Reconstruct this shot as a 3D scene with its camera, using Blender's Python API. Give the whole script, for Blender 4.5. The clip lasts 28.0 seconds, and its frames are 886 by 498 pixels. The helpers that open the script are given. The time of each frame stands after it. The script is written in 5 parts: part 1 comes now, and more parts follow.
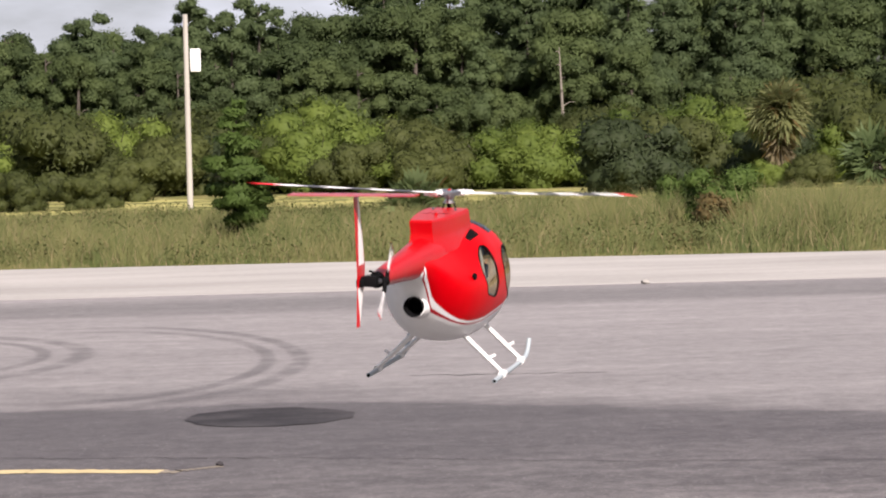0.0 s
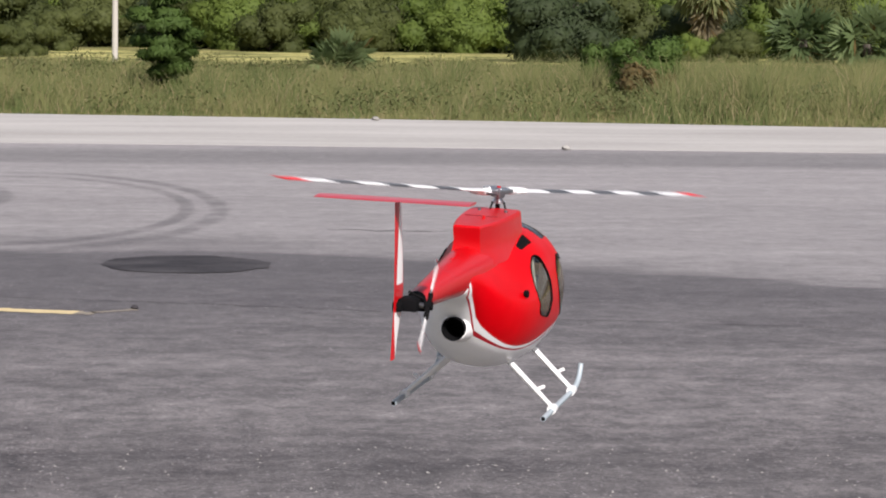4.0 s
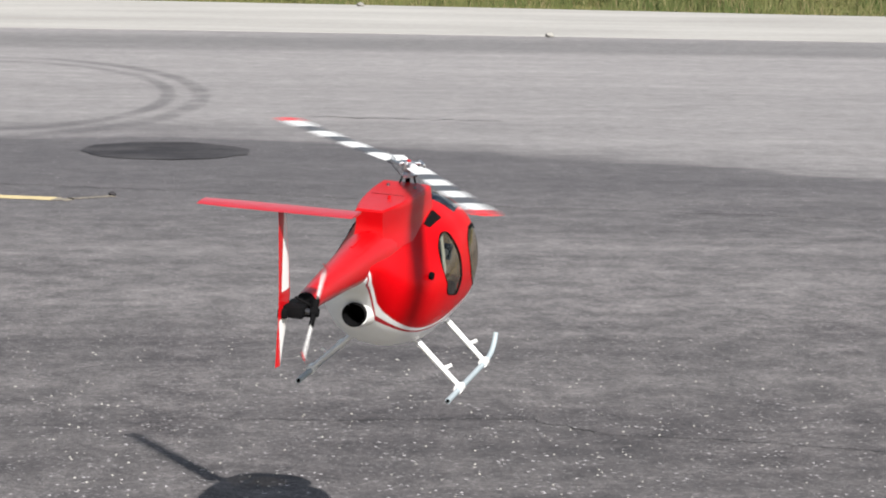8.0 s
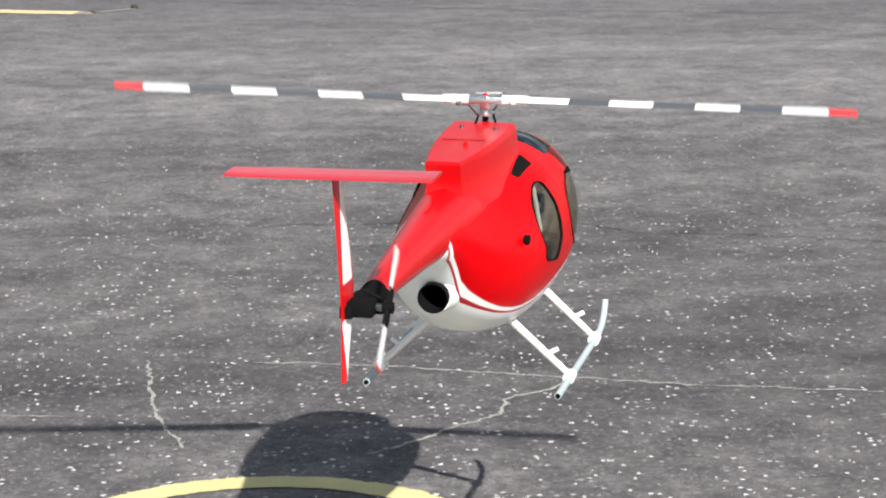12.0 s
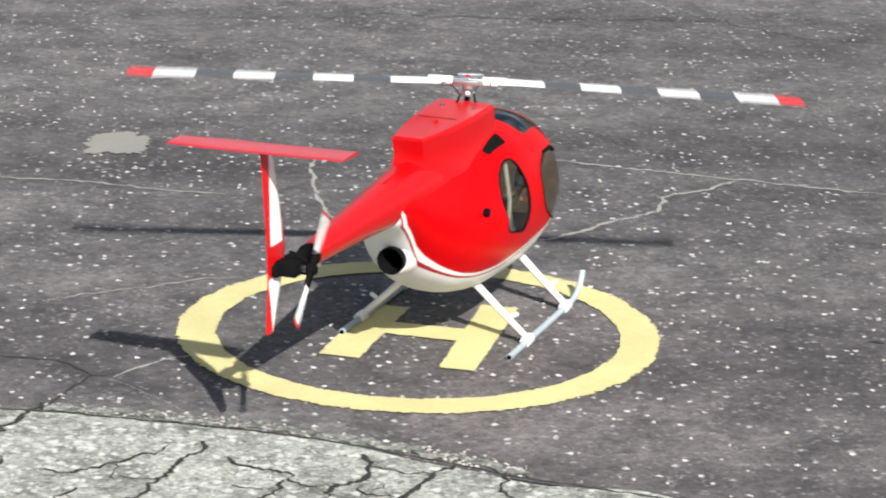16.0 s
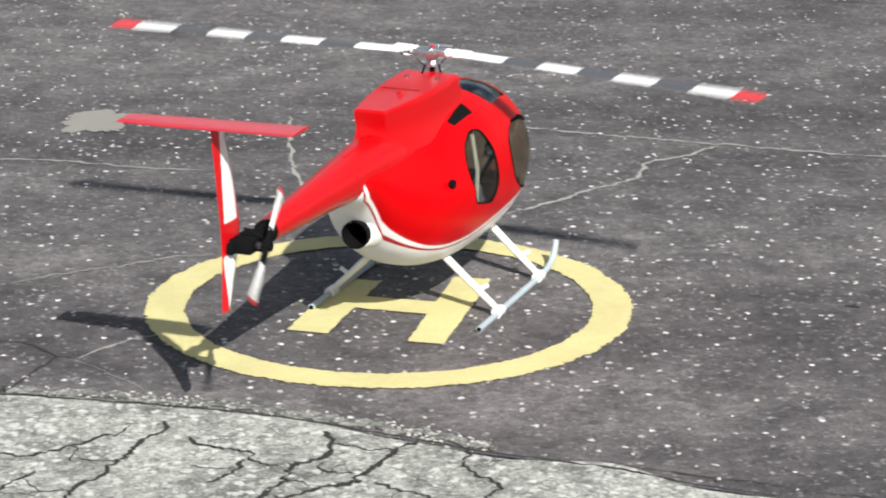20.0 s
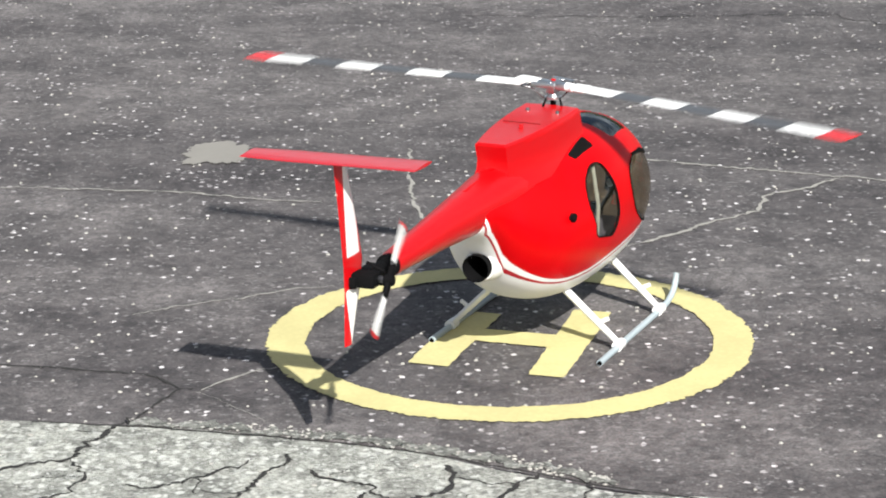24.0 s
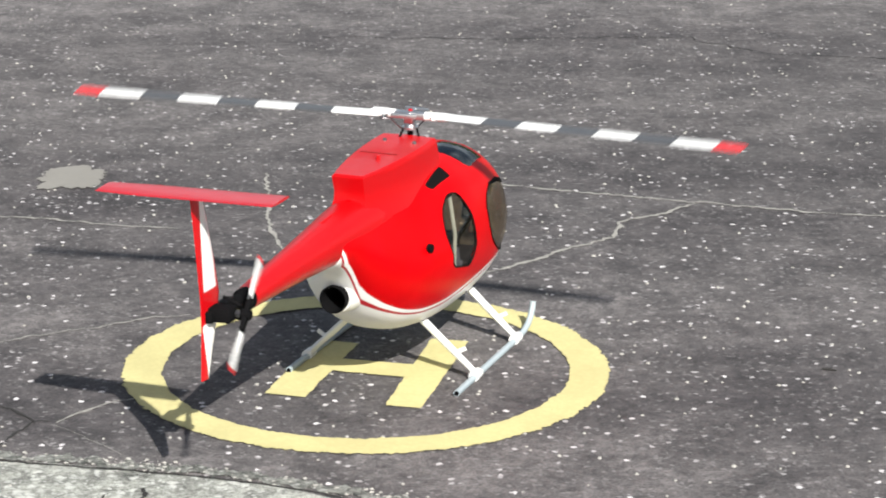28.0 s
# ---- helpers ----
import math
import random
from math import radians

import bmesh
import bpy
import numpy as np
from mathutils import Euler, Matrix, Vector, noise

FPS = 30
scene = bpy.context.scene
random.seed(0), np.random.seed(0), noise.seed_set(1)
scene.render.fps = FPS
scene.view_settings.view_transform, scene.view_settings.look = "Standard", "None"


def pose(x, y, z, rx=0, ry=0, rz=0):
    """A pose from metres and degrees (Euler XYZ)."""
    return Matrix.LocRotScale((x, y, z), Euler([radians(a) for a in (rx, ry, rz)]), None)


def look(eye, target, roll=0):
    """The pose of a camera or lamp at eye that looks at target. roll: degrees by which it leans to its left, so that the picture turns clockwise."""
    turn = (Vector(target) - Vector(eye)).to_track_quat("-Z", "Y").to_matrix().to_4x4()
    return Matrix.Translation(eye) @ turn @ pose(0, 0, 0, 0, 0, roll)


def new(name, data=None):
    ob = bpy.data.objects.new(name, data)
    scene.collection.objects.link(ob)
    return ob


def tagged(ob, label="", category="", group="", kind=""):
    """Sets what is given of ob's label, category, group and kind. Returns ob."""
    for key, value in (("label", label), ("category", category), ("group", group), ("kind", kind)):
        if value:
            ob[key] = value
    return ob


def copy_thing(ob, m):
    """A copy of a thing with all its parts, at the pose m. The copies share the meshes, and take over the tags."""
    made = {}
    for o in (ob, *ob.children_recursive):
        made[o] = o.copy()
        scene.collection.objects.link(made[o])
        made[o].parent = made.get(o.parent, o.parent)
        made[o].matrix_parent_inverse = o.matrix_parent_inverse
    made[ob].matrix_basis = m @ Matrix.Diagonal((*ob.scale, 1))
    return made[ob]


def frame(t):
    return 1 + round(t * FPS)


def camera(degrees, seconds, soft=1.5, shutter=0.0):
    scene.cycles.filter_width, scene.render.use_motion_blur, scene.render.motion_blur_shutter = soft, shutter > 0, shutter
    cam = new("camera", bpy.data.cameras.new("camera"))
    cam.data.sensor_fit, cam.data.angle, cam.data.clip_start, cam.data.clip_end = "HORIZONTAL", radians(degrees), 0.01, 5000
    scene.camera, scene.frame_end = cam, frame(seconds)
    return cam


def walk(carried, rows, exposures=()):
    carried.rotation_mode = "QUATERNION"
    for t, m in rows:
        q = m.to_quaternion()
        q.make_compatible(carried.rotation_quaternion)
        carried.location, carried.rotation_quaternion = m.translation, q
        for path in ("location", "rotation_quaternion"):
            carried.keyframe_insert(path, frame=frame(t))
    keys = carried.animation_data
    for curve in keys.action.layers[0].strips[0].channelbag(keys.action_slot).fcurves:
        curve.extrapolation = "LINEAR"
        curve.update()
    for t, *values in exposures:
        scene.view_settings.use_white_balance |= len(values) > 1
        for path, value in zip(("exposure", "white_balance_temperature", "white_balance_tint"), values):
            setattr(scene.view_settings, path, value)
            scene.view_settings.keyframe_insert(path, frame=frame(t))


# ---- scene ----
cam = camera(19.4, 28.0, soft=1.95, shutter=0.25)
PATH = [
    (0, (-0.173, 0.186, 1.689), (0.315, 5.158, 1.486), -1.39),
    (0.5, (-0.170, 0.209, 1.691), (0.352, 5.178, 1.501), -0.22),
    (1, (-0.181, 0.196, 1.671), (0.288, 5.169, 1.442), 0.78),
    (1.5, (-0.201, 0.197, 1.655), (0.282, 5.163, 1.334), 1.29),
    (2, (-0.186, 0.207, 1.649), (0.274, 5.173, 1.301), 1.49),
    (2.5, (-0.187, 0.179, 1.649), (0.321, 5.135, 1.229), 1.25),
    (3, (-0.174, 0.195, 1.647), (0.355, 5.142, 1.156), 1.20),
    (3.5, (-0.161, 0.167, 1.650), (0.463, 5.107, 1.195), 1.15),
    (4, (-0.164, 0.056, 1.646), (0.470, 4.994, 1.181), 0.89),
    (4.5, (-0.164, 0.072, 1.646), (0.504, 4.997, 1.108), 1.34),
    (6.6, (-0.089, 0.002, 1.660), (0.706, 4.899, 1.036), 1.68),
    (7, (-0.112, -0.020, 1.658), (0.585, 4.884, 0.975), 1.58),
    (7.5, (-0.116, -0.027, 1.667), (0.571, 4.873, 0.944), 1.36),
    (8, (-0.107, -0.030, 1.670), (0.549, 4.879, 0.986), 1.20),
    (8.5, (-0.110, -0.032, 1.671), (0.543, 4.879, 0.994), 0.74),
    (9, (-0.105, -0.026, 1.677), (0.530, 4.886, 0.991), 0.49),
    (9.5, (-0.101, -0.020, 1.672), (0.505, 4.889, 0.940), 0.19),
    (10, (-0.104, -0.023, 1.663), (0.529, 4.881, 0.919), 0.64),
    (10.5, (-0.100, -0.033, 1.664), (0.460, 4.874, 0.879), 0.19),
    (11, (-0.086, -0.036, 1.666), (0.490, 4.866, 0.868), 0.37),
    (11.5, (-0.091, -0.043, 1.655), (0.478, 4.839, 0.739), 0.50),
    (12, (-0.096, -0.034, 1.641), (0.501, 4.820, 0.598), -0.22),
    (12.5, (-0.114, -0.029, 1.638), (0.472, 4.811, 0.526), -0.29),
    (14.5, (-0.098, -0.019, 1.611), (0.400, 4.787, 0.325), 0.68),
    (15, (-0.099, -0.026, 1.609), (0.421, 4.773, 0.305), 0.81),
    (15.5, (-0.108, -0.040, 1.606), (0.365, 4.744, 0.234), 1.42),
    (16, (-0.107, -0.066, 1.620), (0.184, 4.721, 0.207), 1.51),
    (16.5, (-0.035, -0.037, 1.635), (0.064, 4.768, 0.256), 1.61),
    (17, (0.010, -0.054, 1.619), (0.072, 4.760, 0.269), 0.56),
    (17.5, (0.022, -0.044, 1.626), (0.119, 4.764, 0.257), 0.02),
    (18, (0.018, -0.044, 1.624), (0.160, 4.763, 0.255), 0.15),
    (18.5, (0.016, -0.035, 1.623), (0.180, 4.757, 0.208), -0.56),
    (19, (0.027, -0.019, 1.618), (0.147, 4.764, 0.168), -0.46),
    (19.5, (0.023, -0.018, 1.621), (0.114, 4.761, 0.153), -0.44),
    (20, (0.024, -0.024, 1.615), (0.249, 4.749, 0.143), 0.03),
    (20.5, (0.010, -0.024, 1.606), (0.397, 4.720, 0.074), 0.23),
    (22.5, (-0.001, -0.010, 1.612), (0.284, 4.762, 0.146), 0.16),
    (23, (-0.010, -0.027, 1.623), (0.235, 4.759, 0.197), 0.68),
    (23.5, (0.010, -0.037, 1.626), (0.071, 4.760, 0.220), -0.11),
    (24, (0.010, -0.025, 1.630), (0.017, 4.768, 0.207), -0.60),
    (24.5, (0.012, -0.002, 1.634), (-0.020, 4.793, 0.215), -1.26),
    (25, (0.001, 0.000, 1.650), (0.007, 4.797, 0.240), 0.37),
    (25.5, (0.031, -0.015, 1.647), (0.178, 4.781, 0.240), -0.39),
    (26, (0.027, -0.004, 1.645), (0.199, 4.792, 0.241), -0.67),
    (26.5, (0.026, -0.003, 1.637), (0.216, 4.779, 0.189), -0.74),
    (27, (0.038, 0.000, 1.639), (0.234, 4.783, 0.196), -0.26),
    (27.5, (0.036, -0.026, 1.652), (0.223, 4.774, 0.265), -0.57),
    (28, (0.009, -0.014, 1.673), (0.293, 4.774, 0.263), 0.30),
]
EXPOSURES = [(0.0, 0.73, 6850, 21), (1.0, 0.68, 6550, 22), (2.0, 0.50, 6500, 21), (3.0, 0.53, 6500, 19), (4.0, 0.51, 6450, 17), (7.0, 0.70, 6450, 10), (8.0, 0.74, 6450, 10), (10.0, 0.74, 6400, 9), (11.0, 0.78, 6400, 9), (12.0, 0.95, 6450, 8), (16.0, 0.84, 6450, 8), (18.0, 0.91, 6450, 8), (19.0, 0.83, 6450, 8), (20.0, 0.76, 6450, 8), (23.0, 0.72, 6450, 8), (24.0, 0.86, 6450, 8), (28.0, 0.82, 6500, 8)]
walk(cam, [(t, look(eye, target, roll)) for t, eye, target, roll in PATH], EXPOSURES)

# ---- light ----
SUN = Vector((0.335, -1.235, 1.0)).normalized()
world = bpy.data.worlds.new("sky")
scene.world = world
world.use_nodes = True
wn, wl = world.node_tree.nodes, world.node_tree.links
wn.clear()
sky = wn.new("ShaderNodeTexSky")
sky.sky_type, sky.sun_disc = "NISHITA", False
sky.sun_elevation = math.asin(SUN.z)
sky.sun_rotation = math.atan2(SUN.x, SUN.y)
sky.dust_density, sky.air_density = 2.5, 1.0
# thin broken cloud
wco = wn.new("ShaderNodeTexCoord")
wmap = wn.new("ShaderNodeMapping")
wmap.inputs["Scale"].default_value = (3.0, 3.0, 9.0)
wnoise = wn.new("ShaderNodeTexNoise")
wnoise.inputs["Scale"].default_value, wnoise.inputs["Detail"].default_value = 1.6, 7.0
wramp = wn.new("ShaderNodeMapRange")
wramp.inputs["From Min"].default_value, wramp.inputs["From Max"].default_value = 0.46, 0.66
wramp.inputs["To Max"].default_value = 0.85
wmix = wn.new("ShaderNodeMix")
wmix.data_type = "RGBA"
wmix.inputs["B"].default_value = (12.5, 14.0, 15.8, 1.0)
wbg = wn.new("ShaderNodeBackground")
wbg.inputs["Strength"].default_value = 0.040
wout = wn.new("ShaderNodeOutputWorld")
wl.new(wco.outputs["Generated"], wmap.inputs["Vector"])
wl.new(wmap.outputs["Vector"], wnoise.inputs["Vector"])
wl.new(wnoise.outputs["Fac"], wramp.inputs["Value"])
wl.new(wramp.outputs["Result"], wmix.inputs["Factor"])
wl.new(sky.outputs["Color"], wmix.inputs["A"])
wl.new(wmix.outputs["Result"], wbg.inputs["Color"])
wl.new(wbg.outputs["Background"], wout.inputs["Surface"])
sun_data = bpy.data.lights.new("sun", "SUN")
sun_data.energy, sun_data.angle, sun_data.color = 4.9, radians(0.6), (1.0, 0.965, 0.915)
sun = new("sun", sun_data)
sun.matrix_world = look(SUN * 50, (0, 0, 0))


# ---- materials ----
class Mat:
    """A small node builder: every method returns an output socket."""

    def __init__(self, name):
        self.m = bpy.data.materials.new(name)
        self.m.use_nodes = True
        self.n, self.l = self.m.node_tree.nodes, self.m.node_tree.links
        self.p = self.n["Principled BSDF"]

    def put(self, socket, value):
        if hasattr(value, "is_output"):
            self.l.new(value, socket)
        elif value is not None:
            socket.default_value = value

    def coord(self, kind="Object"):
        return self.n.new("ShaderNodeTexCoord").outputs[kind]

    def place(self):
        return self.n.new("ShaderNodeNewGeometry").outputs["Position"]

    def island(self):
        return self.n.new("ShaderNodeNewGeometry").outputs["Random Per Island"]

    def chance(self):
        return self.n.new("ShaderNodeObjectInfo").outputs["Random"]

    def stretch(self, vec, scale, shift=(0, 0, 0)):
        k = self.n.new("ShaderNodeMapping")
        self.l.new(vec, k.inputs["Vector"])
        k.inputs["Scale"].default_value, k.inputs["Location"].default_value = scale, shift
        return k.outputs["Vector"]

    def noise(self, vec, scale, detail=4.0, rough=0.55, warp=0.0):
        k = self.n.new("ShaderNodeTexNoise")
        self.l.new(vec, k.inputs["Vector"])
        k.inputs["Scale"].default_value, k.inputs["Detail"].default_value = scale, detail
        k.inputs["Roughness"].default_value, k.inputs["Distortion"].default_value = rough, warp
        return k.outputs["Fac"]

    def cells(self, vec, scale, out="Distance", feature="F1"):
        k = self.n.new("ShaderNodeTexVoronoi")
        k.feature = feature
        self.l.new(vec, k.inputs["Vector"])
        k.inputs["Scale"].default_value = scale
        return k.outputs[out]

    def warped(self, vec, scale, amount):
        """Coordinates pushed about by a fine noise, for ragged cells."""
        k, add = self.n.new("ShaderNodeTexNoise"), self.n.new("ShaderNodeVectorMath")
        self.l.new(vec, k.inputs["Vector"])
        k.inputs["Scale"].default_value, k.inputs["Detail"].default_value = scale, 2.0
        add.operation = "MULTIPLY_ADD"
        self.l.new(k.outputs["Color"], add.inputs[0])
        add.inputs[1].default_value = (amount, amount, 0.0)
        self.l.new(vec, add.inputs[2])
        return add.outputs[0]

    def math(self, op, a, b=0.0, c=0.0, clamp=False):
        k = self.n.new("ShaderNodeMath")
        k.operation, k.use_clamp = op, clamp
        for s, v in zip(k.inputs, (a, b, c)):
            self.put(s, v)
        return k.outputs[0]

    def ramp(self, v, lo, hi, to_lo=0.0, to_hi=1.0):
        k = self.n.new("ShaderNodeMapRange")
        k.interpolation_type = "SMOOTHSTEP"
        self.put(k.inputs["Value"], v)
        self.put(k.inputs["From Min"], lo), self.put(k.inputs["From Max"], hi)
        self.put(k.inputs["To Min"], to_lo), self.put(k.inputs["To Max"], to_hi)
        return k.outputs["Result"]

    def mix(self, f, a, b, blend="MIX"):
        k = self.n.new("ShaderNodeMix")
        k.data_type, k.blend_type = "RGBA", blend
        for s, v in ((k.inputs["Factor"], f), (k.inputs["A"], a), (k.inputs["B"], b)):
            self.put(s, (*v, 1.0) if isinstance(v, tuple) else v)
        return k.outputs["Result"]

    def split(self, vec):
        k = self.n.new("ShaderNodeSeparateXYZ")
        self.l.new(vec, k.inputs[0])
        return k.outputs

    def bump(self, height, strength=0.3, distance=0.01):
        k = self.n.new("ShaderNodeBump")
        k.inputs["Strength"].default_value, k.inputs["Distance"].default_value = strength, distance
        self.l.new(height, k.inputs["Height"])
        self.l.new(k.outputs["Normal"], self.p.inputs["Normal"])

    def done(self, color, rough=0.6, metal=0.0, coat=0.0, spec=0.5):
        self.put(self.p.inputs["Base Color"], (*color, 1.0) if isinstance(color, tuple) else color)
        self.put(self.p.inputs["Roughness"], rough)
        self.p.inputs["Metallic"].default_value, self.p.inputs["Coat Weight"].default_value = metal, coat
        self.p.inputs["Specular IOR Level"].default_value = spec
        return self.m


def simple(name, color, rough=0.5, metal=0.0, coat=0.0, vary=0.12, scale=40.0, spec=0.5):
    m = Mat(name)
    co = m.coord()
    n = m.noise(co, scale, 5.0)
    big = m.noise(co, scale * 0.12, 2.0)
    f = m.math("MULTIPLY_ADD", m.math("ADD", n, big), vary, 1.0 - vary)
    dark = tuple(c * 0.8 for c in color)
    col = m.mix(m.ramp(f, 1.0 - vary, 1.0 + vary), dark, color)
    return m.done(col, m.math("MULTIPLY_ADD", n, 0.15, rough - 0.07), metal, coat, spec)


def asphalt_material():
    m = Mat("asphalt")
    co = m.place()
    x, y, _ = m.split(co)
    # broad tone: streaks along the runway, mottling, fine grit
    streak = m.noise(m.stretch(co, (0.10, 0.9, 1.0)), 1.0, 6.0, 0.62)
    streak2 = m.noise(m.stretch(co, (1.6, 3.2, 1.0)), 1.0, 7.0, 0.70)
    mottle = m.noise(co, 1.7, 6.0, 0.6)
    coarse = m.noise(m.stretch(co, (1.0, 0.9, 1.0)), 7.0, 8.0, 0.74)
    fine = m.noise(co, 38.0, 6.0, 0.75)
    grit = m.noise(co, 170.0, 3.0, 0.75)
    tone = m.math("MULTIPLY_ADD", streak, 0.55, m.math("MULTIPLY_ADD", streak2, 0.45, m.math("MULTIPLY", mottle, 0.25)))
    wob = m.math("MULTIPLY", m.math("SUBTRACT", m.noise(m.stretch(co, (0.35, 0.9, 1)), 1.0, 5.0, 0.6), 0.5), 2.0)
    top = m.math("SUBTRACT", 17.5, m.math("MULTIPLY", m.math("MAXIMUM", m.math("SUBTRACT", x, 0.9), 0.0), 0.72))
    over = m.math("SUBTRACT", m.math("ADD", y, wob), top)
    # darkest near y 7, then paler with y, palest past the sealed lane
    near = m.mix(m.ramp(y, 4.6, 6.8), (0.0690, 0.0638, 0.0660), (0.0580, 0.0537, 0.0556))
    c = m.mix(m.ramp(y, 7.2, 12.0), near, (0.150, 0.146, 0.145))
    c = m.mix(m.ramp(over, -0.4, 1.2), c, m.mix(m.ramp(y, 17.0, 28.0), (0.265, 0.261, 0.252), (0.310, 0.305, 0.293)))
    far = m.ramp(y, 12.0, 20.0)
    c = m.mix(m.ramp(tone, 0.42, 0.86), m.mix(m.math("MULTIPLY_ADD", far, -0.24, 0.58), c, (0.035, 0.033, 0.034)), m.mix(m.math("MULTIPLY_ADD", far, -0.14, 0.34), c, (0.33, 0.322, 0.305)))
    # darker sealed lane with a ragged edge
    lane = m.math("MULTIPLY", m.ramp(over, 0.12, -0.12), m.ramp(m.math("ADD", y, wob), 11.4, 15.0))
    c = m.mix(m.math("MULTIPLY", lane, 0.64), c, (0.068, 0.066, 0.069))
    farline = m.math("MULTIPLY", m.ramp(m.math("ADD", y, m.math("MULTIPLY", wob, 0.5)), 26.4, 27.2), m.ramp(m.math("ADD", y, m.math("MULTIPLY", wob, 0.4)), 30.4, 28.6))
    c = m.mix(m.math("MULTIPLY", farline, 0.5), c, (0.09, 0.09, 0.088))
    worn = m.ramp(coarse, 0.30, 0.70)
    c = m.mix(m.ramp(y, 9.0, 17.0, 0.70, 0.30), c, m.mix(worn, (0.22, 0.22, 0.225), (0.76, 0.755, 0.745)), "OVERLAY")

    # rubber loops left by turning wheels
    def loop(cx, cy, a, b, r, w):
        dx = m.math("DIVIDE", m.math("SUBTRACT", x, cx), a)
        dy = m.math("DIVIDE", m.math("SUBTRACT", y, cy), b)
        d = m.math("SQRT", m.math("ADD", m.math("MULTIPLY", dx, dx), m.math("MULTIPLY", dy, dy)))
        ring = m.ramp(m.math("ABSOLUTE", m.math("SUBTRACT", d, r)), w, w * 0.3)
        return m.math("MULTIPLY", ring, m.ramp(dx, -0.35, 0.35))

    marks = loop(-1.15, 21.2, 1.85, 4.0, 1.0, 0.06)
    for args in ((-1.15, 21.2, 1.85, 4.0, 0.86, 0.05), (-2.7, 22.0, 1.62, 2.6, 1.0, 0.09), (-2.7, 22.0, 1.62, 2.6, 0.80, 0.06)):
        marks = m.math("MAXIMUM", marks, loop(*args))
    marks = m.math("MULTIPLY", marks, m.ramp(m.noise(co, 2.2, 4.0), 0.25, 0.65, 0.15, 0.50))
    c = m.mix(marks, c, (0.055, 0.053, 0.055))
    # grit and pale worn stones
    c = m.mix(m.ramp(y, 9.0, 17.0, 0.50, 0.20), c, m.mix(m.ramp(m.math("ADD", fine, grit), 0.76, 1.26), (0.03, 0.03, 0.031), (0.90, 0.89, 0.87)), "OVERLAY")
    cow = m.warped(co, 140.0, 0.016)
    cell = m.cells(cow, 56.0)
    pick = m.cells(cow, 56.0, "Color")
    r, g, b = m.split(pick)
    stone = m.math("MULTIPLY", m.ramp(cell, 0.38, 0.27), m.ramp(m.math("ADD", r, m.math("MULTIPLY", m.noise(co, 4.0, 6.0, 0.7), 1.2)), 1.38, 1.52))
    stone = m.math("MULTIPLY", stone, m.ramp(y, 6.0, 9.5, 1.0, 0.28))
    c = m.mix(m.math("MULTIPLY", stone, m.ramp(g, 0.1, 1.0, 0.1, 0.95)), c, (0.74, 0.73, 0.71))
    cell4, pick4 = m.cells(cow, 82.0), m.split(m.cells(cow, 82.0, "Color"))
    stone4 = m.math("MULTIPLY", m.ramp(cell4, 0.42, 0.28), m.ramp(m.math("ADD", pick4[1], m.math("MULTIPLY", m.noise(co, 6.0, 4.0), 0.9)), 1.14, 1.26))
    c = m.mix(m.math("MULTIPLY", stone4, m.ramp(y, 7.5, 16.0, 0.5, 0.12)), c, (0.27, 0.265, 0.255))
    cell2 = m.cells(co, 150.0)
    pick2 = m.split(m.cells(co, 150.0, "Color"))
    stone2 = m.math("MULTIPLY", m.ramp(cell2, 0.4, 0.2), m.ramp(pick2[0], 0.80, 0.95))
    c = m.mix(m.math("MULTIPLY", stone2, 0.3), c, (0.27, 0.26, 0.245))
    # the tone is a little darker to the east of the pad
    c = m.mix(m.math("MULTIPLY", m.ramp(x, 0.2, 1.6), m.ramp(y, 11.0, 7.0, 0.0, 0.17)), c, (0.03, 0.029, 0.029))
    # a slight purple cast of the aggregate
    c = m.mix(1.0, c, (1.0, 0.968, 1.005), "MULTIPLY")
    m.bump(m.math("ADD", m.math("MULTIPLY", grit, 0.6), m.math("ADD", fine, m.math("MULTIPLY", cell, 0.5))), 0.55, 0.006)
    return m.done(c, m.math("MULTIPLY_ADD", fine, 0.15, 0.72), spec=0.35)


